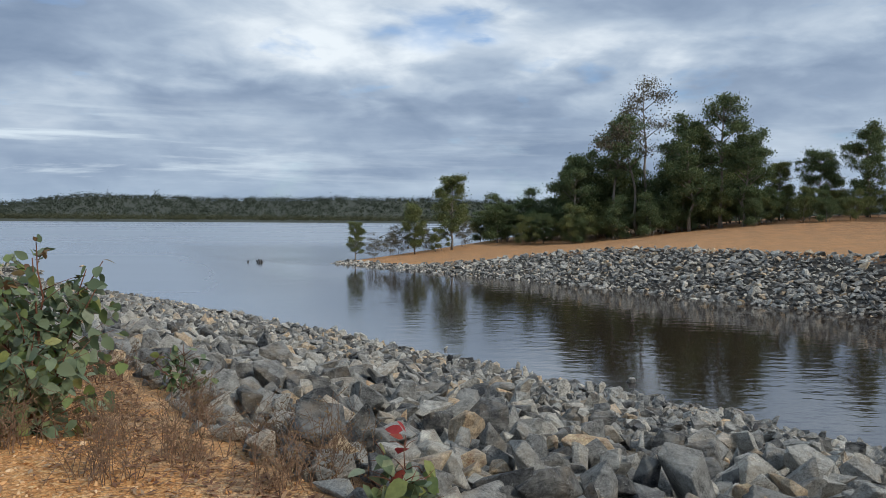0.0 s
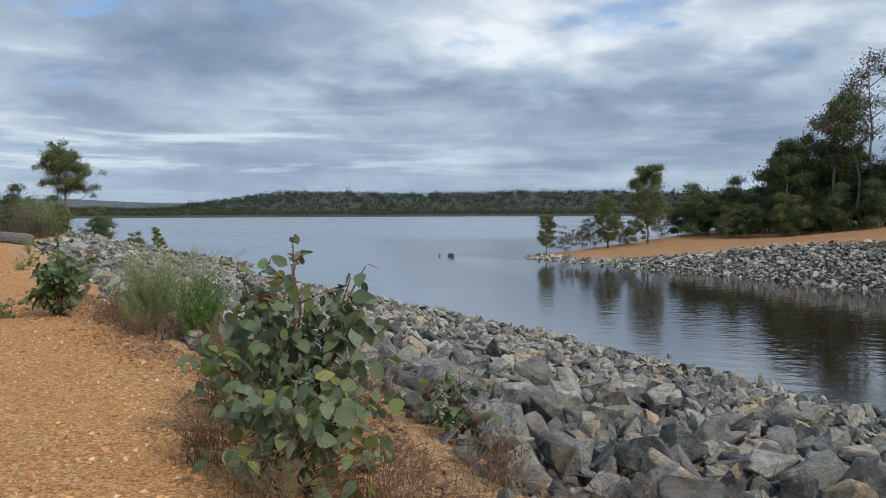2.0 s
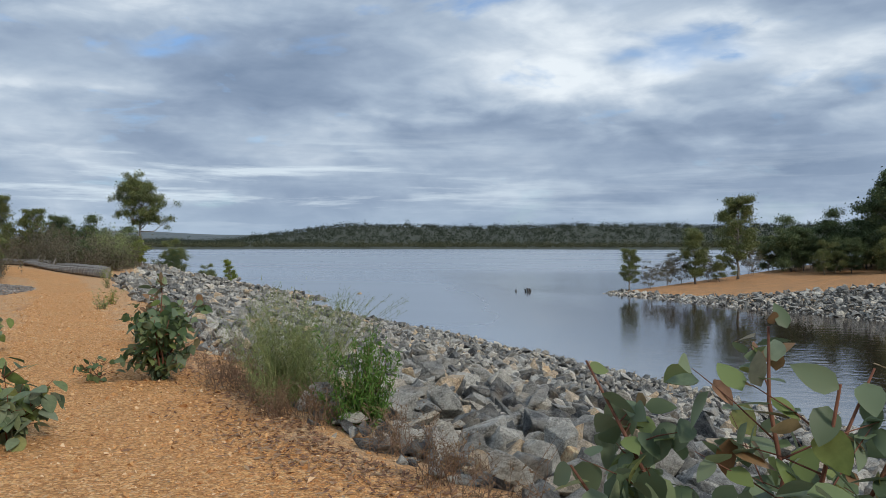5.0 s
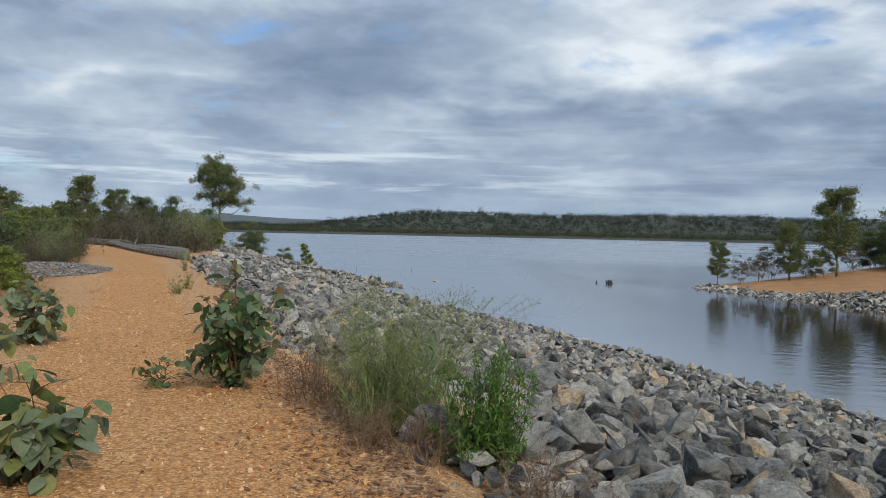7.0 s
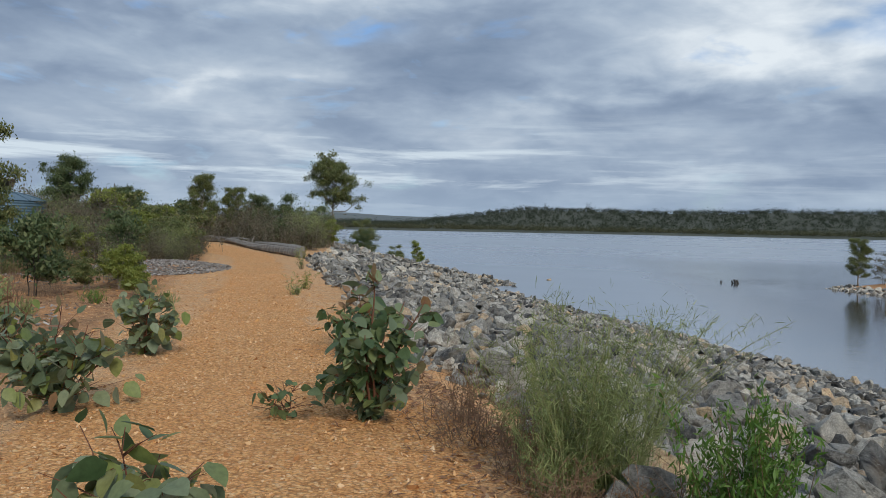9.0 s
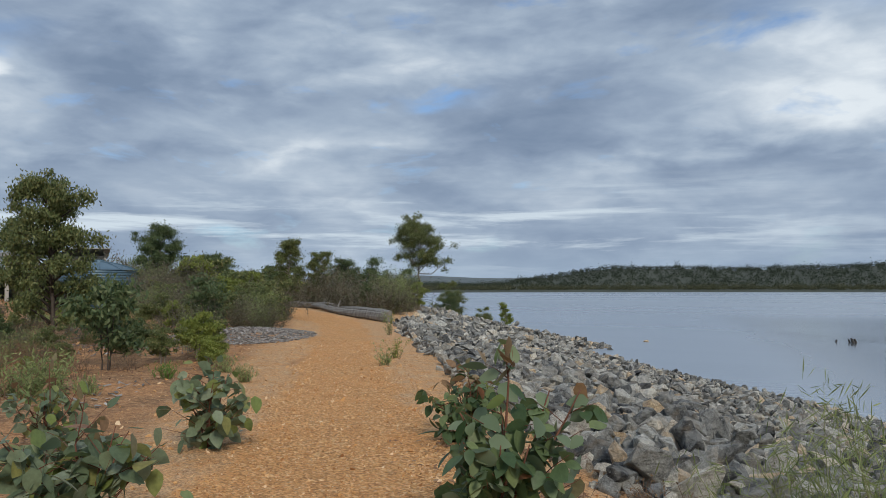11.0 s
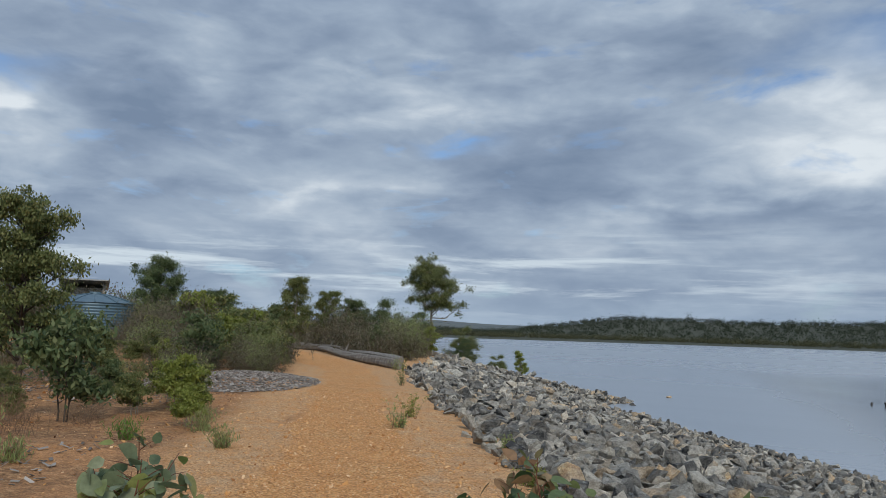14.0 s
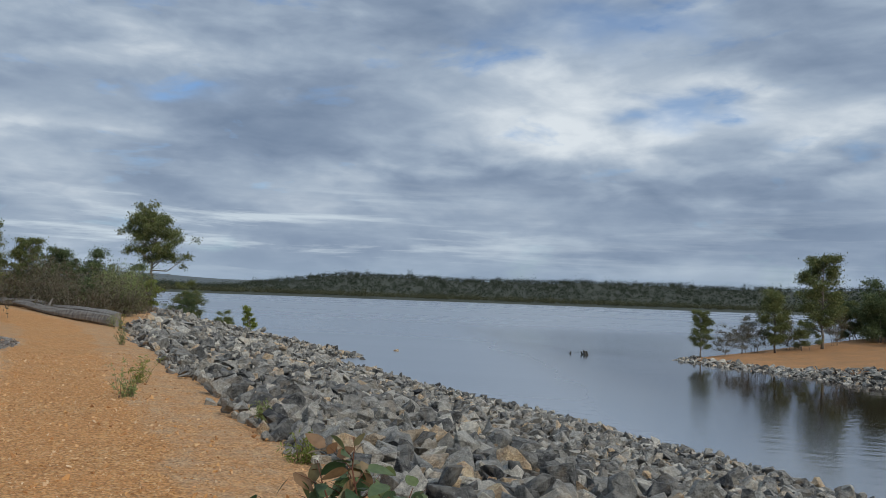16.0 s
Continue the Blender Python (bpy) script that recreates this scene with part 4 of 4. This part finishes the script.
def wispy_canes(x, y):
    """Long thin feathery canes that arch over the rocks towards the lake."""
    rng = np.random.default_rng(17)
    ob = thing("wispy_canes", "thin feathery canes arching over the rocks", "shrub", "", (x, y, ground_z(x, y) - 0.02))
    for k in range(16):
        reach, top = rng.uniform(0.35, 1.0), rng.uniform(1.0, 1.3)
        an = radians(42) + rng.normal() * 0.45
        pts = [Vector((math.cos(an) * reach * t ** 1.8, math.sin(an) * reach * t ** 1.8, top * (1.25 * t - 0.25 * t * t))) for t in np.linspace(0, 1, 8)]
        g, fol = Geo(), Geo()
        g.tube(pts, [0.004 * (1.05 - 0.85 * i / 7) for i in range(8)], 4, False)
        cane = part("cane", g, M_STEMG, ob)
        P = np.array([tuple(p) for p in pts])
        f = rng.uniform(2.5, 6.99, 60)
        i = f.astype(int)
        fol.leaves(rng, P[i] + (P[i + 1] - P[i]) * (f - i)[:, None] + rng.normal(size=(60, 3)) * 0.014, 0.07, -0.9, 0.05)
        part("needles", fol, M_FINE, cane, kind="stuff")


def trail_plants():
    seedling(-3.37, 7.7, 1.46, 1.6, 900, 0.118, "blue", "bronze", "bushy gum seedling with round blue-green leaves and bronze tips", 3, 11)
    seedling(-2.95, 6.75, 0.8, 1.2, 380, 0.115, "blue", "blue", "low leafy gum seedling crowding a taller one", 16, 8)
    seedling(-9.6, 13.2, 1.28, 1.1, 520, 0.13, "dark", "bronze", "dark green gum seedling with bronze top leaves", 4, 8)
    seedling(-10.3, 12.95, 0.28, 0.7, 44, 0.10, "dark", "dark", "low creeping gum shoot at the trail's edge", 5, 3)
    seedling(-8.95, 10.25, 0.70, 0.85, 230, 0.15, "blue", "dark", "broad-leaved gum seedling at the trail's edge", 6, 7)
    seedling(-13.75, 14.4, 0.92, 1.25, 250, 0.15, "blue", "blue", "open gum seedling with grey-green leaves", 7, 7)
    seedling(-15.1, 13.5, 0.95, 0.9, 170, 0.12, "blue", "bronze", "spreading gum seedling with round green leaves", 8, 6)
    seedling(-12.1, 12.1, 0.95, 1.2, 330, 0.155, "blue", "bronze", "gum seedling with large grey-green leaves", 9, 8)
    seedling(-11.8, 16.15, 0.85, 1.05, 300, 0.13, "dark", "bronze", "low gum seedling with bronze new growth at the rocks", 15, 7)
    seedling(-0.1, 5.1, 0.50, 0.5, 80, 0.12, "blue", "red", "small gum seedling with red young leaves", 10, 4)
    seedling(-2.3, 8.3, 0.55, 0.7, 100, 0.085, "dark", "blue", "small green gum seedling among the rocks", 12, 5)
    fine_bush(-7.55, 12.6, 1.2, 1.1, M_FINE, "feathery grey-green shrub with arching stems", 13, stems=95, per=210, leaf=0.075, narrow=0.06, puff=0.055, stem_mat=M_STEMG, flat=-0.9, foot=0.16)
    fine_bush(-6.5, 12.05, 0.92, 0.68, M_BRIGHT, "bright green upright shrub beside the rocks", 14, stems=80, per=80, leaf=0.06, narrow=0.22, puff=0.028, flat=-1.2, foot=0.14)
    wispy_canes(-7.3, 12.9)
    dry = ((-7.9, 12.6, 0.5, 0.7), (-8.6, 13.2, 0.45, 0.8), (-6.9, 11.9, 0.4, 0.6), (-4.2, 8.2, 0.6, 0.45), (-2.4, 6.7, 0.5, 0.7), (-1.6, 6.2, 0.42, 0.7),
           (-3.7, 7.0, 0.55, 0.4), (-0.6, 6.0, 0.55, 0.65), (-8.2, 13.4, 0.5, 0.7), (-4.6, 9.2, 0.6, 0.6), (-5.2, 10.4, 0.4, 0.6), (-9.0, 13.7, 0.5, 0.6),
           (-3.3, 8.9, 0.45, 0.7), (-2.0, 5.7, 0.4, 0.6), (-0.9, 5.6, 0.4, 0.6), (-2.9, 6.3, 0.45, 0.5), (-1.1, 6.7, 0.4, 0.6), (-1.9, 7.2, 0.4, 0.6), (-5.9, 11.2, 0.45, 0.6), (-7.4, 12.0, 0.4, 0.5))
    for i, (x, y, h, w) in enumerate(dry):
        twig_bush(x, y, h, w, "dry brown heath bush with fine twigs", 50 + i, 46, i * 40.0)
    for i, (x, y, h, w) in enumerate(((-17.6, 21.9, 0.55, 0.5), (-18.6, 23.4, 0.5, 0.6), (-30.9, 38.0, 0.75, 0.8), (-30.2, 37.6, 0.6, 0.6), (-24.5, 30.5, 0.6, 0.5), (-13.6, 19.3, 0.3, 0.35), (-15.2, 21.4, 0.35, 0.4), (-12.2, 16.9, 0.25, 0.3))):
        fine_bush(x, y, h, w, M_CROWNY if i % 2 else M_FINE, "small tuft of green shoots on the gravel verge", 80 + i, "verge_tuft", 14, 26, 0.06, 0.25, 0.03, group="tufts on the verge")
    for i, (x, y, h, w) in enumerate(((-19.6, 19.4, 0.35, 0.8), (-17.8, 18.3, 0.3, 0.5), (-19.2, 17.8, 0.35, 0.6), (-21.2, 20.6, 0.35, 0.7), (-18.5, 15.9, 0.3, 0.5), (-22.5, 17.2, 0.35, 0.8))):
        fine_bush(x, y, h, w, M_BRIGHT if i == 2 else M_FINE, "low green strappy tussock on bare earth", 90 + i, "tussock", 40, 12, 0.09, 0.12, 0.02, group="tussocks", flat=-2.5)


def scrub():
    """Thicket of mixed shrubs to the landward side."""
    protos = [
        ("olive", M_CROWN, 1.5, 1.3, 0.07, 0.30), ("fine", M_FINE, 1.6, 1.1, 0.07, 0.14), ("yellow", M_CROWNY, 1.5, 1.2, 0.07, 0.35),
        ("dark", M_CROWND, 1.5, 1.5, 0.08, 0.32), ("grey", M_CROWNR, 1.4, 1.4, 0.06, 0.25)]
    rng = np.random.default_rng(71)
    spots = []
    while len(spots) < 300:
        u, n = rng.uniform(24, 74), rng.uniform(-26, -1.6)
        if n > trail_mid(u) - 2.4 or ((u - 38.0) / 4.8) ** 2 + ((n + 2.6) / 2.8) ** 2 < 1:
            continue
        if n < -9 - 0.25 * (u - 24) and rng.random() < 0.75:      # open ground before the shelter
            continue
        if u < 28 and n > -5.5:
            continue
        spots.append((u, n))
    # behind the log and along the shore
    for i in range(110):
        u, n = rng.uniform(58, 86), rng.uniform(-14, 6.5)
        if n < crest(u) - 0.5 and n > 4.2 - 0.37 * (u - 49.3):
            spots.append((u, n))
    made = {}
    for i, (u, n) in enumerate(spots):
        key = int(rng.choice(5, p=(0.32, 0.2, 0.22, 0.08, 0.18)))
        if u > 52 and rng.random() < 0.5:
            key = 4
        name, mat, h, w, leaf, nar = protos[key]
        x, y = xy(u, n)
        if (0.9 - n) / (u - 13) > 0.26 and u < 62:       # kept low and open before the shelter
            if rng.random() < 0.55:
                continue
            mul = 0.42
        else:
            mul = 0.85
        size = mul * rng.uniform(0.6, 1.2) * (2.1 if u > 56 else 1.5 if u > 46 else 1.1) * (0.75 if u < 31 else 1)
        if key not in made and key in (0, 2, 3):
            bush = grow_tree("scrub_" + name, 240 + key, h, 0.12, 0.36, leaf * 1.35, 90, mat, M_BARK, 22, clump=0.13, stems=5, droop=0.5)
            made[key] = plant_tree("scrub_bush", bush, x, y, {"olive": "olive green shrub in the scrub beside the trail", "yellow": "yellow-green leafy shrub in the scrub beside the trail",
                                   "dark": "dark green dense shrub in the scrub"}[name], "scrub bushes", 1.0, 0.0, "shrub")
        elif key not in made:
            made[key] = fine_bush(x, y, h, w, mat, {"fine": "feathery green shrub in the scrub beside the trail", "grey": "grey-brown twiggy shrub in the scrub"}[name],
                                  200 + key, "scrub_bush", 60, 66, leaf * 1.5, nar, 0.12, M_BARK, group="scrub bushes", foot=0.26)
        else:
            copy_thing(made[key], pose(x, y, ground_z(x, y) - 0.02, 0, 0, rng.uniform(0, 360)) @ Matrix.Diagonal((size, size, size, 1)))
    # low heath, dead twigs and tufts fill the ground between
    low = [twig_bush(*xy(30, -6), 0.55, 0.8, "dead grey-brown heath twigs among the scrub", 300 + k, 30) for k in range(2)]
    low += [fine_bush(*xy(31 + k, -7), 0.5, 0.75, m, "low olive heath in the scrub beside the trail", 310 + k, "heath_tuft", 30, 34, 0.07, 0.25, 0.06, group="low heath", foot=0.25) for k, m in enumerate((M_CROWN, M_CROWNR, M_FINE))]
    for i in range(230):
        u, n = rng.uniform(23, 50), -2.0 - 13 * rng.random() ** 1.2
        if n > trail_mid(u) - 2.3 - (1.6 if u < 33 else 0) or ((u - 38.0) / 4.6) ** 2 + ((n + 2.6) / 2.6) ** 2 < 1 or wave(u, n, 0.55, 4) < -0.25:
            continue
        x, y = xy(u, n)
        s = rng.uniform(0.5, 1.35)
        copy_thing(low[i % 5], pose(x, y, ground_z(x, y) - 0.02, 0, 0, rng.uniform(0, 360)) @ Matrix.Diagonal((s, s, s, 1)))
    dark = grow_tree("broad_shrub", 24, 1.9, 0.15, 0.32, 0.13, 70, M_CROWND, M_BARKD, 12, clump=0.17, stems=3, droop=1.0)
    plant_tree("gum_shrub", dark, -22.5, 18.6, "dark drooping gum shrub in the scrub", "", 1.0, 30, "shrub")
    plant_tree("gum_shrub", dark, -32.0, 28.5, "dark drooping gum shrub in the scrub", "", 1.1, 130, "shrub")


trail_plants()
scrub()


# ---- logs, stumps, shelter and tank ----
def log(a, b, r, label, seed):
    rng = np.random.default_rng(seed)
    a, b = Vector(a), Vector(b)
    ob = thing("log", label, "log", "fallen logs at the bend", a)
    g = Geo()
    k, sides = 14, 12
    d = (b - a).normalized()
    s = d.cross(Vector((0, 0, 1))).normalized()
    up = s.cross(d)
    v = []
    for i in range(k):
        t = i / (k - 1)
        c = (b - a) * t + s * 0.10 * math.sin(t * 5 + seed) + up * 0.03 * math.sin(t * 9)
        for j in range(sides):
            an = 2 * math.pi * j / sides
            rr = r * (1 - 0.3 * t) * (1 + 0.14 * math.sin(an * 3 + seed + t * 3) + rng.normal() * 0.06) * (0.8 if i in (0, k - 1) else 1)
            v.append(c + rr * (math.cos(an) * s + math.sin(an) * up))
    f = [(i * sides + j, i * sides + (j + 1) % sides, (i + 1) * sides + (j + 1) % sides, (i + 1) * sides + j) for i in range(k - 1) for j in range(sides)]
    f += [tuple(range(sides - 1, -1, -1)), tuple(range((k - 1) * sides, k * sides))]
    g.add([tuple(p) for p in v], f)
    part("trunk", g, M_LOG, ob)
    st = Geo()
    p = (b - a) * 0.62
    st.tube([p, p + up * r * 1.1 + s * 0.1, p + up * (r + 0.28) + s * 0.22], [0.07, 0.055, 0.03], 7)
    part("branch_stub", st, M_LOG, ob)


def on_ground(x, y, up=0.0):
    return (x, y, ground_z(x, y) + up)


def along(u, n, up=0.0):
    return on_ground(*xy(u, n), up)


log(along(49.3, 3.0, 0.17), along(60.5, -1.0, 0.20), 0.22, "long grey weathered log lying along the trail's bend", 2)
log(along(51.5, 3.3, 0.30), along(66.0, -2.6, 0.26), 0.23, "long grey weathered log behind another log", 5)
log(along(58.5, 0.4, 0.32), along(70.0, -4.9, 0.24), 0.20, "grey weathered log end at the scrub", 7)


def stumps():
    rng = np.random.default_rng(8)
    for i, (dx, dy, h, r) in enumerate(((0, 0, 0.40, 0.12), (0.28, 0.1, 0.36, 0.11), (-0.3, 0.15, 0.28, 0.10), (0.1, -0.25, 0.32, 0.12), (-1.75, 0.3, 0.2, 0.11))):
        ob = thing("stump", "black drowned tree stump standing in the lake", "stump", "stumps in the lake", (-17.3 + dx * 0.75, 82.7 + dy, WATER - 0.2))
        g = Geo()
        g.tube([(0, 0, 0), (0.02, 0.01, h * 0.6), (rng.normal() * 0.05, rng.normal() * 0.05, h + 0.2)], [r * 1.2, r, r * 0.6], 8)
        part("wood", g, M_WET, ob)


def tank():
    x, y, r, h = -50.2, 35.2, 2.15, 2.2
    z = ground_z(x, y)
    ob = thing("water_tank", "blue-grey corrugated steel water tank with a shallow domed roof", "water tank", "", (x, y, z - 0.1))
    g = Geo()
    rows, sides, v = 56, 48, []
    for i in range(rows + 1):
        rr = r + 0.022 * math.sin(i * math.pi * 0.5)
        v += [(rr * math.cos(2 * math.pi * j / sides), rr * math.sin(2 * math.pi * j / sides), h * i / rows) for j in range(sides)]
    f = [(i * sides + j, i * sides + (j + 1) % sides, (i + 1) * sides + (j + 1) % sides, (i + 1) * sides + j) for i in range(rows) for j in range(sides)]
    g.add(v, f)
    part("wall", g, M_TANK, ob, smooth=True)
    g, v = Geo(), []
    for i in range(7):
        t = i / 6
        v += [((r + 0.06) * (1 - t) * math.cos(2 * math.pi * j / sides), (r + 0.06) * (1 - t) * math.sin(2 * math.pi * j / sides), h + 0.5 * math.sin(t * math.pi / 2)) for j in range(sides)]
    g.add(v, [(i * sides + j, i * sides + (j + 1) % sides, (i + 1) * sides + (j + 1) % sides, (i + 1) * sides + j) for i in range(6) for j in range(sides)])
    part("roof", g, M_TANK, ob)
    for j in range(12):
        g = Geo()
        a = 2 * math.pi * j / 12
        g.tube([((r + 0.04) * (1 - t) * math.cos(a), (r + 0.04) * (1 - t) * math.sin(a), h + 0.025 + 0.5 * math.sin(t * math.pi / 2)) for t in (0, 0.25, 0.5, 0.75, 0.97)], [0.03] * 5, 4)
        part("roof_rib", g, M_TANK, ob)
    g = Geo()
    g.tube([(0, 0, h + 0.45), (0, 0, h + 0.62)], [0.32, 0.30], 12)
    part("hatch", g, M_TANK, ob)


def shelter():
    x, y = -62.0, 32.5
    z = ground_z(x, y) - 0.2
    turn = -28.0
    ob = thing("picnic_shelter", "open timber shelter with a low grey skillion roof", "shelter", "", (x, y, z), turn)
    L, W = 8.5, 3.2
    g = Geo()
    g.box((-L - 0.6, -W - 0.6, 2.68), (L + 0.6, W + 0.6, 2.87), Matrix.Rotation(radians(2.5), 4, "Y") @ Matrix.Rotation(radians(4), 4, "X"))
    roof = part("roof", g, M_ROOF, ob)
    g = Geo()
    for i in range(32):
        px = -L - 0.5 + i * (2 * L + 1) / 31
        g.box((px - 0.03, -W - 0.6, 2.87), (px + 0.03, W + 0.6, 2.90), Matrix.Rotation(radians(2.5), 4, "Y") @ Matrix.Rotation(radians(4), 4, "X"))
    part("roof_ribs", g, M_ROOF, roof)
    for px in (-L, -L / 3, L / 3, L):
        for py in (-W, W):
            g = Geo()
            g.box((px - 0.1, py - 0.1, -0.1), (px + 0.1, py + 0.1, 2.85 - px * 0.044 + py * 0.05))
            part("post", g, M_POST, ob)
    for py, name in ((W, "back_wall"), (-W, "low_wall")):
        g = Geo()
        g.box((-L, py - 0.07, 0.0), (L, py + 0.07, 0.95 if py > 0 else 0.85))
        part(name, g, M_DARK, ob)
    for px in (-3.5, 2.5):
        t = thing("picnic_table", "timber picnic table under the shelter", "table", "picnic tables", (x, y, z), turn)
        g = Geo()
        g.box((px - 0.9, -0.4, 0.72), (px + 0.9, 0.4, 0.77))
        part("tabletop", g, M_POST, t)
        for sx in (-0.6, 0.6):
            g = Geo()
            g.box((px + sx - 0.05, -0.35, 0), (px + sx + 0.05, 0.35, 0.72))
            part("leg", g, M_POST, t)
        for sy in (-0.75, 0.75):
            g = Geo()
            g.box((px - 0.9, sy - 0.14, 0), (px + 0.9, sy + 0.14, 0.45))
            part("bench", g, M_POST, t)
    x, y = -59.0, 39.5
    ob = thing("hut", "small pale hut with a grey skillion roof behind the tank", "hut", "", (x, y, ground_z(x, y)), -30)
    g = Geo()
    g.box((-2.2, -1.5, 3.30), (2.6, 1.5, 3.38), Matrix.Rotation(radians(-5), 4, "Y"))
    part("roof", g, M_ROOF, ob)
    g = Geo()
    g.box((-1.9, -1.3, 0.0), (0.6, 1.3, 3.1))
    part("wall", g, M_BOARD, ob)
    for px in (-1.8, 1.4):
        for py in (-1.2, 1.2):
            g = Geo()
            g.box((px - 0.08, py - 0.08, -0.1), (px + 0.08, py + 0.08, 3.29 + px * 0.087))
            part("post", g, M_POST, ob)


stumps()
tank()
shelter()


# ---- loose ground cover ----
def pebbles():
    rng = np.random.default_rng(91)
    base = rock_shapes(6, 7, 33)
    g = Geo()
    for _ in range(30000):
        u = 4 + 32 * rng.random() ** 1.5
        off = rng.normal() * 1.15
        n = float(trail_mid(u)) + off
        if n > float(crest(u)) + 0.1 or n < -4:
            continue
        if abs(off) < 0.5 and rng.random() < 0.5:
            continue
        x, y = xy(u, n)
        s = float(np.clip(rng.lognormal(-3.85, 0.45), 0.012, 0.09))
        v, f = base[int(rng.integers(6))]
        g.add(v @ random_turn(rng, 0.5).T * s + (x, y, float(near_height(u, n)) + s * 0.12), f)
    part("gravel", g, M_PEB, None, "loose orange gravel stones scattered over the trail", kind="stuff")["category"] = "gravel"
    g = Geo()
    for _ in range(2400):
        u, n = rng.uniform(16, 46), rng.uniform(-13, -0.9)
        x, y = xy(u, n)
        s = float(np.clip(rng.lognormal(-3.3, 0.5), 0.02, 0.15))
        v, f = base[int(rng.integers(6))]
        g.add(v @ random_turn(rng, 0.5).T * s + (x, y, float(near_height(u, n)) + s * 0.1), f)
    part("loose_stones", g, M_PEB, None, "loose stones and clods on the bare earth", kind="stuff")["category"] = "stones"


def chips():
    rng = np.random.default_rng(92)
    g = Geo()
    for k in range(13000):
        if k < 7500:
            a, r = rng.uniform(0, 6.283), rng.random() ** 0.5
            u, n = 38.4 + 4.2 * r * math.cos(a), -2.5 + 2.5 * r * math.sin(a)
            s = rng.uniform(0.05, 0.13)
        else:
            u, n = rng.uniform(23, 48), rng.uniform(-14, -2.2)
            if wave(u, n, 0.5, 3) < -0.1:
                continue
            s = rng.uniform(0.04, 0.13)
        x, y = xy(u, n)
        z = float(near_height(u, n)) + 0.01 + rng.random() * 0.02
        an = rng.uniform(0, 6.283)
        d = np.array([math.cos(an), math.sin(an), rng.normal() * 0.25]) * s * 0.5
        e = np.array([-math.sin(an), math.cos(an), rng.normal() * 0.3]) * s * 0.16
        c = np.array([x, y, z])
        h = np.array([0, 0, 0.007])
        q = [c - d - e, c + d - e, c + d + e, c - d + e]
        g.add(q + [p + h for p in q], [(4, 5, 6, 7), (0, 1, 5, 4), (1, 2, 6, 5), (2, 3, 7, 6), (3, 0, 4, 7)])
    part("wood_mulch", g, M_CHIPS, None, "grey wood chips mulching the ground beside the trail", kind="stuff")["category"] = "mulch"


def litter():
    """Fallen leaves and bark under the bushes and on the landward earth."""
    rng = np.random.default_rng(93)
    g, c = Geo(), []
    for k in range(17000):
        if k < 7000:
            u = 2 + 18 * rng.random()
            n = float(crest(u)) - 0.1 - abs(rng.normal()) * 0.5
        else:
            u, n = rng.uniform(18, 44), -1.6 - 11 * rng.random() ** 1.3
            if wave(u, n, 0.8, 7) < -0.15:
                continue
        x, y = xy(u, n)
        c.append((x, y, float(near_height(u, n)) + 0.008 + rng.random() * 0.02))
    n = len(c)
    d = rng.normal(size=(n, 3)) * (1, 1, 0.22)
    d /= np.linalg.norm(d, axis=1)[:, None]
    e = np.stack([-d[:, 1], d[:, 0], rng.normal(size=n) * 0.25], 1)
    s = rng.uniform(0.035, 0.095, (n, 1))
    c = np.array(c)
    q = np.stack([c - d * s * 0.5, c + e * s * 0.17, c + d * s * 0.5, c - e * s * 0.17], 1).reshape(-1, 3)
    g.add(q, [(4 * i, 4 * i + 1, 4 * i + 2, 4 * i + 3) for i in range(n)])
    part("leaf_litter", g, M_LITTER, None, "dry reddish-brown fallen leaves under the bushes", kind="stuff")["category"] = "leaf litter"


pebbles()
chips()
litter()
build_far_bank()
build_near_bank()
